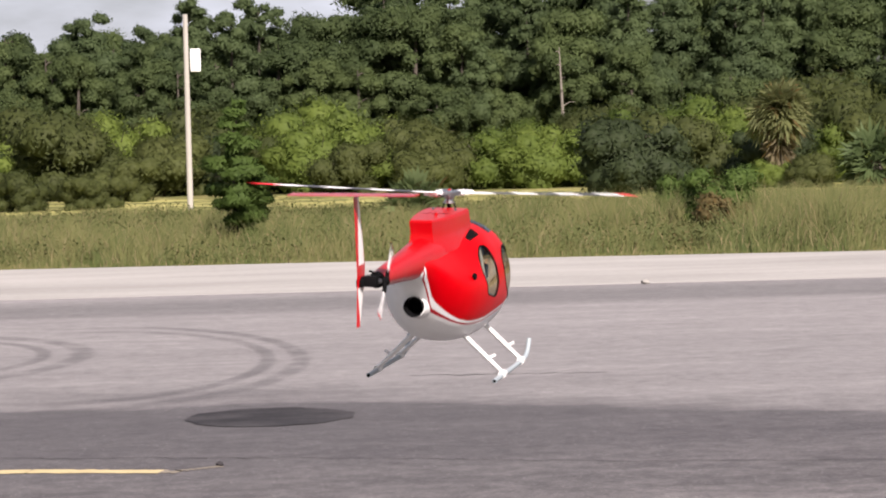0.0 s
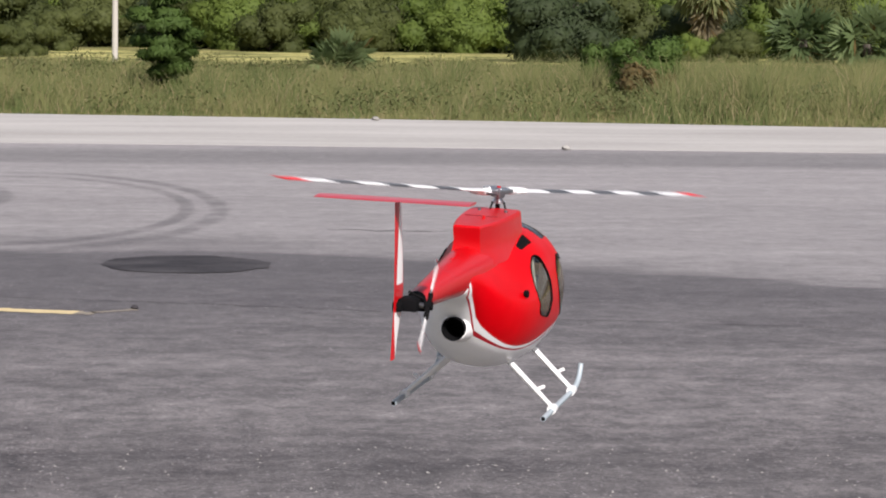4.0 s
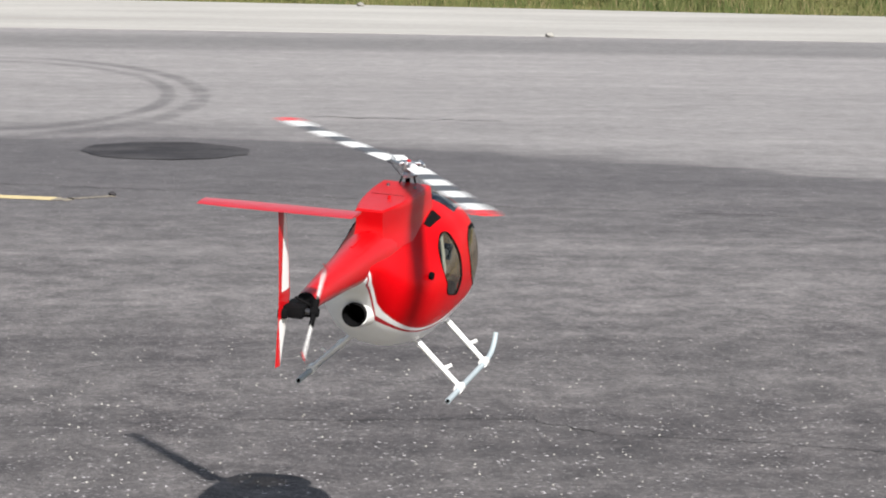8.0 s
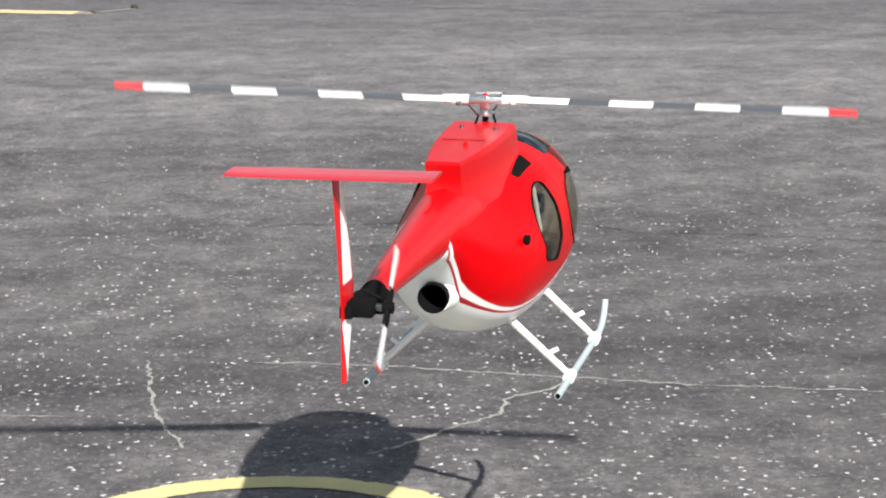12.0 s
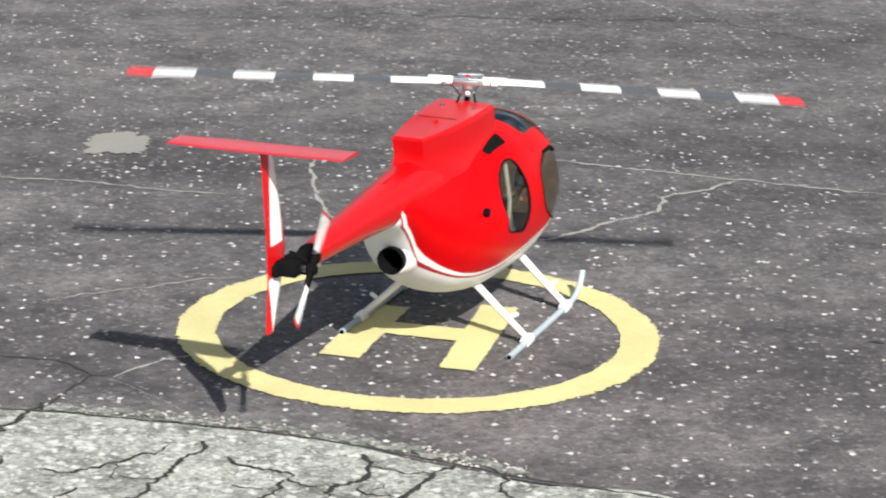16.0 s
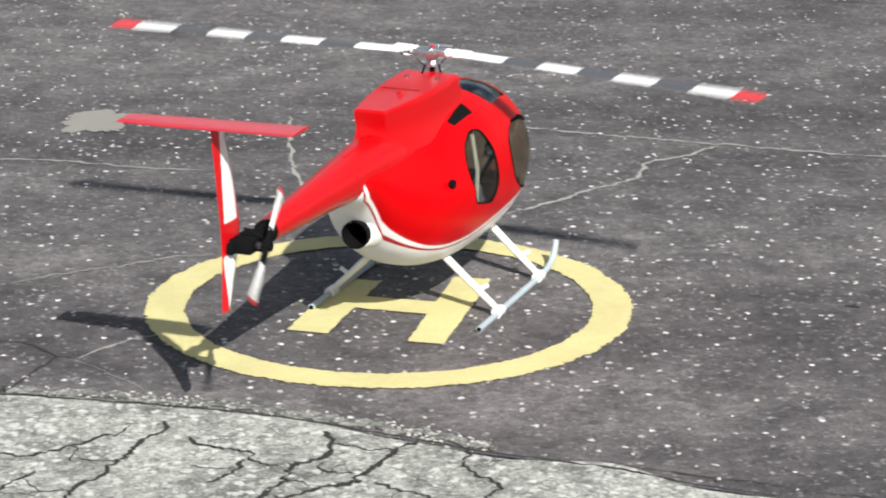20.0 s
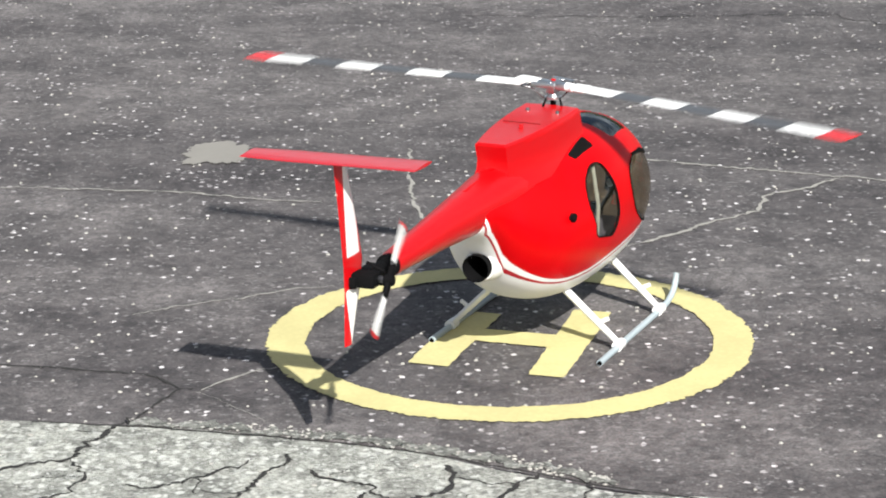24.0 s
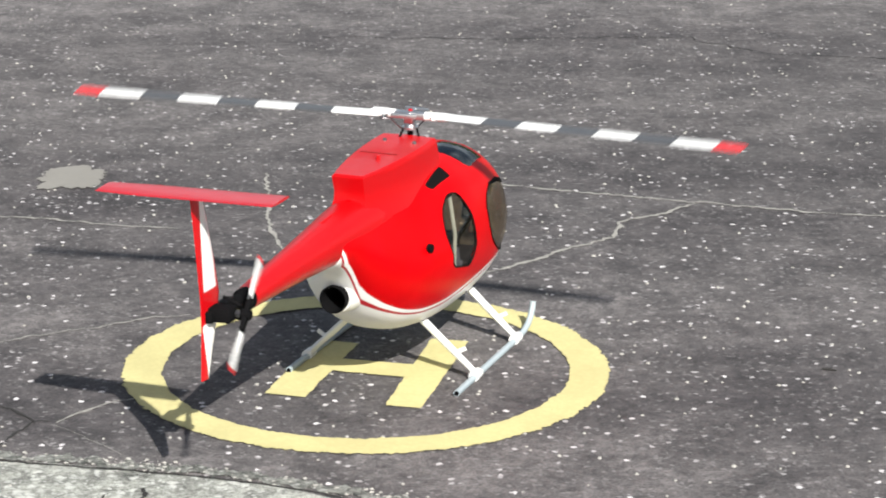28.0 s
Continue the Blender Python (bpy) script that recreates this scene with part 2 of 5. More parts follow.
def worn_apron_material(name="old pale asphalt", tone=1.0):
    m = Mat(name)
    co = m.place()
    fine, grit = m.noise(co, 26.0, 7.0, 0.72), m.noise(co, 120.0, 5.0, 0.75)
    big, patch = m.noise(co, 2.3, 5.0, 0.6), m.noise(co, 9.0, 6.0, 0.7)
    c = m.mix(m.ramp(big, 0.3, 0.7), (0.31, 0.312, 0.298), (0.44, 0.440, 0.420))
    c = m.mix(m.ramp(patch, 0.34, 0.62), m.mix(0.42, c, (0.10, 0.10, 0.098)), c)
    c = m.mix(0.75, c, m.mix(m.ramp(m.math("ADD", fine, grit), 0.72, 1.28), (0.05, 0.05, 0.05), (0.80, 0.79, 0.77)), "OVERLAY")
    warped = m.warped(co, 70.0, 0.022)
    for scale, lo, strength in ((46.0, 0.36, 0.9), (95.0, 0.42, 0.8)):
        cell, pick = m.cells(warped, scale), m.split(m.cells(warped, scale, "Color"))
        c = m.mix(m.math("MULTIPLY", m.ramp(cell, 0.52, 0.26), m.ramp(m.math("ADD", pick[0], m.math("MULTIPLY", patch, 0.7)), lo + 0.35, lo + 0.75, 0.0, strength)), c, (0.66, 0.655, 0.635))
        c = m.mix(m.math("MULTIPLY", m.ramp(pick[1], 0.72, 0.95), m.ramp(cell, 0.45, 0.2, 0.0, 0.55)), c, (0.10, 0.10, 0.098))
    c = m.mix(1.0, c, (tone * 0.965, tone * 0.985, tone * 0.955), "MULTIPLY")
    m.bump(m.math("ADD", grit, m.math("ADD", fine, patch)), 0.8, 0.008)
    return m.done(c, 0.85, spec=0.3)


def tar_material():
    m = Mat("black patching tar")
    co = m.place()
    big, fine = m.noise(m.stretch(co, (1.2, 2.4, 1.0)), 1.6, 6.0, 0.65), m.noise(co, 30.0, 5.0, 0.7)
    c = m.mix(m.ramp(m.math("MULTIPLY_ADD", fine, 0.4, big), 0.52, 0.92), (0.017, 0.015, 0.017), (0.060, 0.056, 0.058))
    m.bump(fine, 0.4, 0.006)
    return m.done(c, 0.8, spec=0.3)


def concrete_material():
    m = Mat("sunlit concrete")
    co = m.place()
    a = m.noise(m.stretch(co, (0.15, 0.6, 1.0)), 1.0, 6.0, 0.6)
    b = m.noise(co, 9.0, 5.0, 0.65)
    c = m.mix(m.ramp(m.math("ADD", a, m.math("MULTIPLY", b, 0.4)), 0.45, 0.95), (0.30, 0.287, 0.268), (0.43, 0.415, 0.39))
    m.bump(b, 0.2, 0.01)
    return m.done(c, 0.85, spec=0.3)


def paint_material(name, color, worn=0.45):
    m = Mat(name)
    co = m.place()
    big, fine = m.noise(co, 6.0, 5.0, 0.65), m.noise(co, 120.0, 4.0, 0.7)
    cell = m.cells(co, 90.0)
    bare = m.math("MULTIPLY", m.ramp(m.math("ADD", fine, m.math("MULTIPLY", big, 0.6)), 0.98, 1.15), worn)
    c = m.mix(m.ramp(big, 0.3, 0.7), tuple(k * 0.86 for k in color), color)
    c = m.mix(m.math("MULTIPLY", m.ramp(cell, 0.35, 0.6), 0.10), c, tuple(k * 0.5 for k in color))
    c = m.mix(bare, c, (0.10, 0.095, 0.085))
    m.bump(fine, 0.3, 0.004)
    return m.done(c, 0.75, spec=0.3)


def ground_material():
    m = Mat("field soil and dry grass")
    co = m.place()
    _, y, _ = m.split(co)
    n, n2 = m.noise(co, 0.35, 6.0, 0.6), m.noise(co, 4.0, 5.0, 0.65)
    c = m.mix(m.ramp(m.math("ADD", n, m.math("MULTIPLY", n2, 0.4)), 0.5, 0.9), (0.10, 0.115, 0.035), (0.23, 0.20, 0.085))
    dry = m.math("MULTIPLY", m.ramp(y, 66.0, 74.0), m.ramp(y, 96.0, 90.0))
    dry = m.math("MULTIPLY", dry, m.ramp(m.math("ADD", n, m.math("MULTIPLY", n2, 0.3)), 0.55, 0.72))
    c = m.mix(m.math("MULTIPLY", dry, 0.8), c, (0.44, 0.41, 0.15))
    m.bump(n2, 0.5, 0.1)
    return m.done(c, 0.95, spec=0.1)


def leaf_material(name, dark, light, brown=(0.16, 0.11, 0.04), brown_share=0.06, gloss=0.5):
    m = Mat(name)
    r, o = m.island(), m.chance()
    n = m.noise(m.place(), 1.1, 3.0)
    f = m.math("MULTIPLY_ADD", r, 0.15, m.math("MULTIPLY_ADD", o, 0.42, m.math("MULTIPLY", n, 0.63)))
    c = m.mix(m.ramp(f, 0.2, 0.95), dark, light)
    if brown_share:
        c = m.mix(m.ramp(m.math("FRACT", m.math("MULTIPLY", r, 17.3)), 1.0 - brown_share, 1.0 - brown_share * 0.5), c, brown)
    trans = m.n.new("ShaderNodeBsdfTranslucent")
    m.l.new(c, trans.inputs["Color"])
    mixs = m.n.new("ShaderNodeMixShader")
    mixs.inputs[0].default_value = 0.52
    out = m.n["Material Output"]
    m.l.new(m.p.outputs[0], mixs.inputs[1])
    m.l.new(trans.outputs[0], mixs.inputs[2])
    m.l.new(mixs.outputs[0], out.inputs["Surface"])
    return m.done(c, gloss, spec=0.3)


def grass_material():
    """Blades that run from green to straw in drifts a metre or two across."""
    m = Mat("tall weedy grass")
    r, co = m.island(), m.place()
    drift = m.noise(m.stretch(co, (0.55, 0.3, 0.0)), 1.0, 4.0, 0.6)
    tuft = m.noise(m.stretch(co, (2.2, 1.2, 0.0)), 1.0, 3.0, 0.6)
    f = m.math("MULTIPLY_ADD", drift, 1.15, m.math("MULTIPLY_ADD", tuft, 0.65, m.math("MULTIPLY", r, 0.22)))
    c = m.mix(m.ramp(f, 0.64, 1.22), (0.072, 0.104, 0.028), (0.172, 0.174, 0.066))
    c = m.mix(m.ramp(m.math("FRACT", m.math("MULTIPLY", r, 17.3)), 0.88, 0.95), c, (0.29, 0.235, 0.125))
    trans = m.n.new("ShaderNodeBsdfTranslucent")
    m.l.new(c, trans.inputs["Color"])
    mixs = m.n.new("ShaderNodeMixShader")
    mixs.inputs[0].default_value = 0.35
    m.l.new(m.p.outputs[0], mixs.inputs[1])
    m.l.new(trans.outputs[0], mixs.inputs[2])
    m.l.new(mixs.outputs[0], m.n["Material Output"].inputs["Surface"])
    return m.done(c, 0.7, spec=0.25)


def bark_material(name, dark, light):
    m = Mat(name)
    co = m.coord()
    n = m.noise(m.stretch(co, (9, 9, 1.5)), 1.0, 5.0, 0.65)
    m.bump(n, 0.6, 0.03)
    return m.done(m.mix(m.ramp(n, 0.3, 0.7), dark, light), 0.9, spec=0.2)


def fuselage_paint():
    """Red gloss paint over a white belly, parted by a swept line with a thin red pinstripe below it."""
    m = Mat("red and white gloss paint")
    x, y, z = m.split(m.coord())
    k = m.n.new("ShaderNodeFloatCurve")
    curve = k.mapping.curves[0]
    line = ((-0.30, 0.345), (-0.259, 0.298), (-0.22, 0.256), (-0.185, 0.222), (-0.139, 0.193), (-0.086, 0.174), (-0.02, 0.166), (0.135, 0.173), (0.35, 0.190), (0.55, 0.23))
    pts = [((px + 0.30) / 0.85, pz / 0.5) for px, pz in line]
    curve.points[0].location, curve.points[1].location = pts[0], pts[-1]
    for p in pts[1:-1]:
        curve.points.new(*p)
    k.mapping.update()
    m.l.new(m.math("DIVIDE", m.math("ADD", x, 0.30), 0.85, clamp=True), k.inputs["Value"])
    d = m.math("SUBTRACT", z, m.math("MULTIPLY", k.outputs["Value"], 0.5))
    d = m.math("MULTIPLY", d, m.ramp(x, -0.20, -0.08, 0.70, 1.0))
    # the tail end round the exhaust is white all over
    inside = m.math("MULTIPLY", m.ramp(x, -0.156, -0.160), m.ramp(z, 0.324, 0.322))
    flank = m.math("SUBTRACT", m.math("MULTIPLY", m.math("ADD", m.math("ADD", y, 0.041), 1.0), inside), 1.0)
    deep = m.math("MAXIMUM", m.math("MULTIPLY", d, -1.0), flank)
    far_side = m.math("MULTIPLY", m.math("MULTIPLY", m.ramp(y, 0.0, 0.004), m.ramp(x, -0.08, -0.09)), m.ramp(z, 0.324, 0.322))
    deep = m.math("MAXIMUM", deep, m.math("MULTIPLY_ADD", far_side, 1.05, -1.0))
    white = m.ramp(deep, -0.0008, 0.0008)
    pin = m.math("MULTIPLY", m.ramp(deep, 0.0064, 0.0071), m.ramp(deep, 0.0112, 0.0105))
    dust = m.noise(m.coord(), 14.0, 5.0, 0.65)
    red = m.mix(m.ramp(dust, 0.35, 0.75), (0.45, 0.0004, 0.002), (0.52, 0.0008, 0.004))
    pale = m.mix(m.ramp(dust, 0.3, 0.75), (0.80, 0.80, 0.80), (0.86, 0.86, 0.865))
    c = m.mix(white, red, m.mix(pin, pale, (0.42, 0.02, 0.03)))
    return m.done(c, m.math("MULTIPLY_ADD", dust, 0.10, 0.26), coat=0.0, spec=0.08)


def fin_paint():
    """Red fin with a long white flash on each side."""
    m = Mat("red fin with white flash")
    x, y, z = m.split(m.coord())
    mid = m.math("ADD", -0.776, m.math("MULTIPLY", m.math("SUBTRACT", z, 0.36), -0.12))
    half = m.math("MULTIPLY_ADD", m.math("ABSOLUTE", m.math("SUBTRACT", z, 0.40)), -0.030, m.ramp(z, 0.36, 0.34, 0.022, 0.036))
    d = m.math("SUBTRACT", m.math("ABSOLUTE", m.math("SUBTRACT", x, m.math("ADD", mid, 0.008))), half)
    keep = m.ramp(m.math("ABSOLUTE", m.math("SUBTRACT", z, 0.375)), 0.026, 0.030)
    flash = m.math("MULTIPLY", m.ramp(d, 0.0008, -0.0008), keep)
    dust = m.noise(m.coord(), 18.0, 5.0, 0.65)
    c = m.mix(flash, m.mix(dust, (0.44, 0.001, 0.004), (0.52, 0.002, 0.005)), m.mix(dust, (0.74, 0.73, 0.71), (0.82, 0.81, 0.8)))
    return m.done(c, m.math("MULTIPLY_ADD", dust, 0.12, 0.28), coat=0.4)


def glass_material(name="smoked canopy glass", clear=1.0, shine=0.03):
    m = Mat(name)
    mixs, gl, tr = m.n.new("ShaderNodeMixShader"), m.n.new("ShaderNodeBsdfGlossy"), m.n.new("ShaderNodeBsdfTransparent")
    lw = m.n.new("ShaderNodeLayerWeight")
    lw.inputs["Blend"].default_value = 0.5
    gloss = m.math("MULTIPLY_ADD", m.math("POWER", lw.outputs["Facing"], 4.0), 0.55, shine)
    gl.inputs["Roughness"].default_value = 0.03
    n = m.noise(m.coord(), 25.0, 4.0)
    m.l.new(m.mix(n, tuple(v * clear for v in (0.83, 0.77, 0.66)), tuple(v * clear for v in (0.87, 0.81, 0.71))), tr.inputs["Color"])
    m.l.new(gloss, mixs.inputs[0])
    m.l.new(tr.outputs[0], mixs.inputs[1])
    m.l.new(gl.outputs[0], mixs.inputs[2])
    m.l.new(mixs.outputs[0], m.n["Material Output"].inputs["Surface"])
    return m.m


ASPHALT, APRON, CONCRETE, GROUND = asphalt_material(), worn_apron_material(), concrete_material(), ground_material()
YELLOW = paint_material("worn yellow marking paint", (0.57, 0.515, 0.250), 0.5)
YELLOW_THIN = paint_material("nearly worn off yellow paint", (0.27, 0.235, 0.185), 1.0)
YELLOW_FAR = paint_material("yellow runway line paint", (0.60, 0.49, 0.27), 0.4)
CRACK_DARK = simple("open crack shadowed dirt", (0.022, 0.021, 0.020), 0.95, vary=0.3)
CRACK_PALE = simple("crack filled with pale sand", (0.31, 0.30, 0.275), 0.95, vary=0.6, scale=60.0)
PATCH_DARK = tar_material()
PATCH_PALE = simple("pale worn patch mortar", (0.23, 0.22, 0.20), 0.9, vary=0.9, scale=60.0)
WORN_EDGE = worn_apron_material("crumbled grey asphalt edge", 0.62)
PEBBLE = simple("loose pale pebble", (0.40, 0.385, 0.355), 0.85, vary=0.4, scale=80.0)
RED_WHITE, FIN_RED, GLASS = fuselage_paint(), fin_paint(), glass_material()
ROOF_GLASS = glass_material("dark tinted roof glass", 0.5, 0.10)
RED = simple("gloss red paint", (0.48, 0.0006, 0.003), 0.34, coat=0.10, vary=0.06, spec=0.30)
STAB_RED = simple("gloss red tailplane paint", (0.50, 0.001, 0.006), 0.34, coat=0.5, vary=0.06, spec=0.5)
WHITE = simple("gloss white paint", (0.80, 0.80, 0.79), 0.32, coat=0.3, vary=0.06)
BLADE_WHITE = simple("white blade band", (0.82, 0.82, 0.81), 0.35, vary=0.05)
BLADE_BLACK = simple("black carbon blade band", (0.072, 0.074, 0.079), 0.4, vary=0.15)
BLADE_RED = simple("red blade tip", (0.76, 0.015, 0.02), 0.35, vary=0.06)
BLACK = simple("satin black plastic", (0.014, 0.014, 0.015), 0.45, vary=0.2)
RUBBER = simple("black rubber", (0.005, 0.005, 0.0055), 0.8, vary=0.2, spec=0.06)
ALLOY = simple("brushed aluminium", (0.60, 0.61, 0.63), 0.35, metal=1.0, vary=0.1)
STEEL = simple("dark steel", (0.20, 0.20, 0.21), 0.35, metal=1.0, vary=0.1)
GREY_TUBE = simple("blue grey painted tube", (0.36, 0.42, 0.45), 0.4, vary=0.08)
SEAT_CLOTH = simple("dark blue grey seat cloth", (0.075, 0.086, 0.140), 0.85, vary=0.2)
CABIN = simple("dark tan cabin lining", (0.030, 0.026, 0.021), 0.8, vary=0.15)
PANEL_DARK = simple("black instrument panel", (0.006, 0.006, 0.006), 0.7, vary=0.15, spec=0.04)
POLE_WOOD = simple("weathered grey pole wood", (0.42, 0.40, 0.36), 0.85, vary=0.3, scale=4.0)
BOX_WHITE = simple("white enamelled steel box", (0.80, 0.81, 0.82), 0.4, vary=0.05)
PINE = leaf_material("dark pine needles", (0.056, 0.086, 0.037), (0.107, 0.150, 0.060), brown_share=0.0, gloss=0.75)
OAK = leaf_material("dark oak leaves", (0.054, 0.082, 0.031), (0.110, 0.150, 0.053), brown_share=0.0, gloss=0.75)
BUSH = leaf_material("sunlit green bush leaves", (0.070, 0.112, 0.020), (0.172, 0.232, 0.046), brown_share=0.0, gloss=0.7)
OLIVE = leaf_material("olive scrub leaves", (0.054, 0.071, 0.020), (0.114, 0.134, 0.040), brown_share=0.0, gloss=0.7)
DEEP = leaf_material("deep green bush leaves", (0.030, 0.047, 0.021), (0.056, 0.079, 0.032), brown_share=0.0, gloss=0.7)
FROND = leaf_material("grey green palm fronds", (0.100, 0.116, 0.044), (0.200, 0.218, 0.090), brown_share=0.12, gloss=0.7)
FROND_GREEN = leaf_material("green palmetto fans", (0.085, 0.130, 0.048), (0.21, 0.27, 0.115), brown_share=0.05, gloss=0.7)
RUSTY = leaf_material("rusty brown shrub leaves", (0.10, 0.085, 0.035), (0.19, 0.15, 0.065), brown_share=0.3, gloss=0.8)
DEAD_FROND = leaf_material("dry brown palm fronds", (0.130, 0.105, 0.058), (0.30, 0.255, 0.155), brown_share=0.1)
GRASS = grass_material()
WEED = leaf_material("low green weeds", (0.105, 0.128, 0.044), (0.17, 0.19, 0.070), brown=(0.26, 0.21, 0.10), brown_share=0.10, gloss=0.7)
YOUNG = leaf_material("mid green needles", (0.044, 0.084, 0.018), (0.098, 0.158, 0.034), brown_share=0.0, gloss=0.7)
DEAD_WOOD = bark_material("dead grey wood", (0.14, 0.125, 0.105), (0.25, 0.225, 0.19))
BARK = bark_material("grey pine bark", (0.045, 0.038, 0.03), (0.11, 0.095, 0.078))


# ---- building helpers ----
def smooth(mesh, angle=40.0):
    for p in mesh.polygons:
        p.use_smooth = True
    mesh.set_sharp_from_angle(angle=radians(angle))


def to_mesh(name, bm, mats, soft=True):
    mesh = bpy.data.meshes.new(name)
    bmesh.ops.recalc_face_normals(bm, faces=bm.faces)
    bm.to_mesh(mesh)
    bm.free()
    for m in mats if isinstance(mats, (list, tuple)) else [mats]:
        mesh.materials.append(m)
    if soft:
        smooth(mesh)
    return mesh


def part(name, bm, material, parent, label="", soft=True):
    """One mesh object under a thing or under a part; it takes a bmesh or a mesh."""
    mesh = bm if isinstance(bm, bpy.types.Mesh) else to_mesh(name, bm, material, soft)
    ob = new(name, mesh)
    ob.parent = parent
    return tagged(ob, label)


def thing(name, label, category, at=(0, 0, 0), turn=0.0, group="", kind=""):
    ob = new(name)
    ob.empty_display_size = 0.1
    ob.matrix_basis = pose(*at, 0, 0, turn)
    return tagged(ob, label, category, group, kind)


def add_box(bm, size, at=(0, 0, 0), turn=(0, 0, 0), bevel=0.0):
    made = bmesh.ops.create_cube(bm, size=1.0, matrix=pose(*at, *turn) @ Matrix.Diagonal((*size, 1)))
    if bevel:
        edges = {e for v in made["verts"] for e in v.link_edges}
        bmesh.ops.bevel(bm, geom=list(edges), offset=bevel, segments=2, profile=0.6, affect="EDGES")


def add_tube(bm, path, radius, sides=12, caps=True, flat=1.0):
    """A tube along a path; radius is a number or one for each point; flat squashes it across its second axis."""
    path = [Vector(p) for p in path]
    rings, up = [], None
    for i, p in enumerate(path):
        d = (path[min(i + 1, len(path) - 1)] - path[max(i - 1, 0)]).normalized()
        if up is None:
            up = d.orthogonal().normalized() if abs(d.z) > 0.95 else Vector((0, 0, 1))
        s = d.cross(up).normalized()
        up = s.cross(d).normalized()
        r = radius[i] if isinstance(radius, (list, tuple)) else radius
        rings.append([bm.verts.new(p + s * r * math.cos(a) + up * r * flat * math.sin(a)) for a in (math.tau * k / sides for k in range(sides))])
    for a, b in zip(rings, rings[1:]):
        for k in range(sides):
            bm.faces.new((a[k], a[(k + 1) % sides], b[(k + 1) % sides], b[k]))
    if caps:
        bm.faces.new(rings[0][::-1])
        bm.faces.new(rings[-1])


def tube(path, radius, sides=12, flat=1.0):
    bm = bmesh.new()
    add_tube(bm, path, radius, sides, True, flat)
    return bm


def spline(keys, x):
    """Smooth interpolation of rows (x, a, b, ...) sorted by x."""
    n = len(keys)
    i = max(0, min(n - 2, sum(1 for k in keys if k[0] <= x) - 1))
    p0, p1, p2, p3 = (keys[max(0, min(n - 1, j))] for j in (i - 1, i, i + 1, i + 2))
    h = p2[0] - p1[0]
    t = (x - p1[0]) / h
    out = []
    for c in range(1, len(p1)):
        m1 = (p2[c] - p0[c]) / max(p2[0] - p0[0], 1e-6) * h
        m2 = (p3[c] - p1[c]) / max(p3[0] - p1[0], 1e-6) * h
        out.append((2 * t**3 - 3 * t**2 + 1) * p1[c] + (t**3 - 2 * t**2 + t) * m1 + (3 * t**2 - 2 * t**3) * p2[c] + (t**3 - t**2) * m2)
    return out


def raw_mesh(name, verts, faces, mat):
    mesh = bpy.data.meshes.new(name)
    mesh.from_pydata(verts, [], faces)
    mesh.materials.append(mat)
    mesh.update()
    return mesh


# ---- ground ----
def slab(name, outline, top, depth, mat, label, category, edge_noise=0.0, step=0.25):
    """A flat sheet with thickness whose outline is subdivided and roughened."""
    pts = []
    for (ax, ay), (bx, by) in zip(outline, outline[1:] + outline[:1]):
        n = max(1, int(math.hypot(bx - ax, by - ay) / step)) if edge_noise else 1
        for k in range(n):
            x, y = ax + (bx - ax) * k / n, ay + (by - ay) * k / n
            pts.append((x + edge_noise * noise.noise((x * 5, y * 5, 1.0)), y + edge_noise * noise.noise((x * 5, y * 5, 7.0)), top))
    bm = bmesh.new()
    f = bm.faces.new([bm.verts.new(p) for p in pts])
    low = bmesh.ops.extrude_face_region(bm, geom=[f])
    for v in low["geom"]:
        if isinstance(v, bmesh.types.BMVert):
            v.co.z -= depth
    ob = new(name, to_mesh(name, bm, mat, False))
    return tagged(ob, label, category, kind="structure")


slab("ground", [(-2500, -2500), (2500, -2500), (2500, 2500), (-2500, 2500)], -0.05, 0.5, GROUND, "weedy field soil with dry grass reaching the horizon", "ground")
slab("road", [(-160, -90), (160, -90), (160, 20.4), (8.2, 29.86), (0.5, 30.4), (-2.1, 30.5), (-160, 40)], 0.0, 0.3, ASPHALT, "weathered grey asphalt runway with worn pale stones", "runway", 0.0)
slab("pavement", [(-160, 40.004), (-2.1, 30.504), (0.5, 30.404), (8.2, 29.864), (160, 20.404), (160, 17), (160, 23), (10.1, 36.5), (3.9, 37.6), (-2.6, 38.4), (-160, 55)], 0.004, 0.3, CONCRETE, "pale concrete runway shoulder strip beside the weeds", "pavement", 0.0)
APRON_EDGE = [(1.10, 3.655), (0.846, 3.756), (0.746, 3.803), (0.608, 3.866), (0.488, 3.942), (0.305, 4.011), (0.202, 4.068), (0.12, 4.108), (-0.02, 4.185), (-0.15, 4.233), (-0.28, 4.272), (-0.37, 4.294), (-0.56, 4.336), (-0.73, 4.367), (-1.3, 4.455), (-30, 9.0), (-30, -40), (30, -40), (30, -8)]
slab("apron", APRON_EDGE, 0.009, 0.05, APRON, "older pale cracked asphalt apron with a lipped edge", "pavement", 0.030, 0.02)


def ring_mesh(name, cx, cy, r_in, r_out, z, mat, n=700):
    verts, faces = [], []
    for k in range(n):
        a = math.tau * k / n
        c, s = math.cos(a), math.sin(a)
        j = 0.006 * noise.noise((c * 9, s * 9, 3.0)) + 0.006 * noise.noise((c * 40, s * 40, 5.0)) + 0.005 * noise.noise((c * 110, s * 110, 8.0))
        i = 0.005 * noise.noise((c * 9, s * 9, 13.0)) + 0.004 * noise.noise((c * 40, s * 40, 15.0))
        verts += [(cx + c * (r_out + j), cy + s * (r_out + j), z), (cx + c * (r_in + i), cy + s * (r_in + i), z)]
    for k in range(n):
        a, b = 2 * k, 2 * ((k + 1) % n)
        faces.append((a, b, b + 1, a + 1))
    return raw_mesh(name, verts, faces, mat)


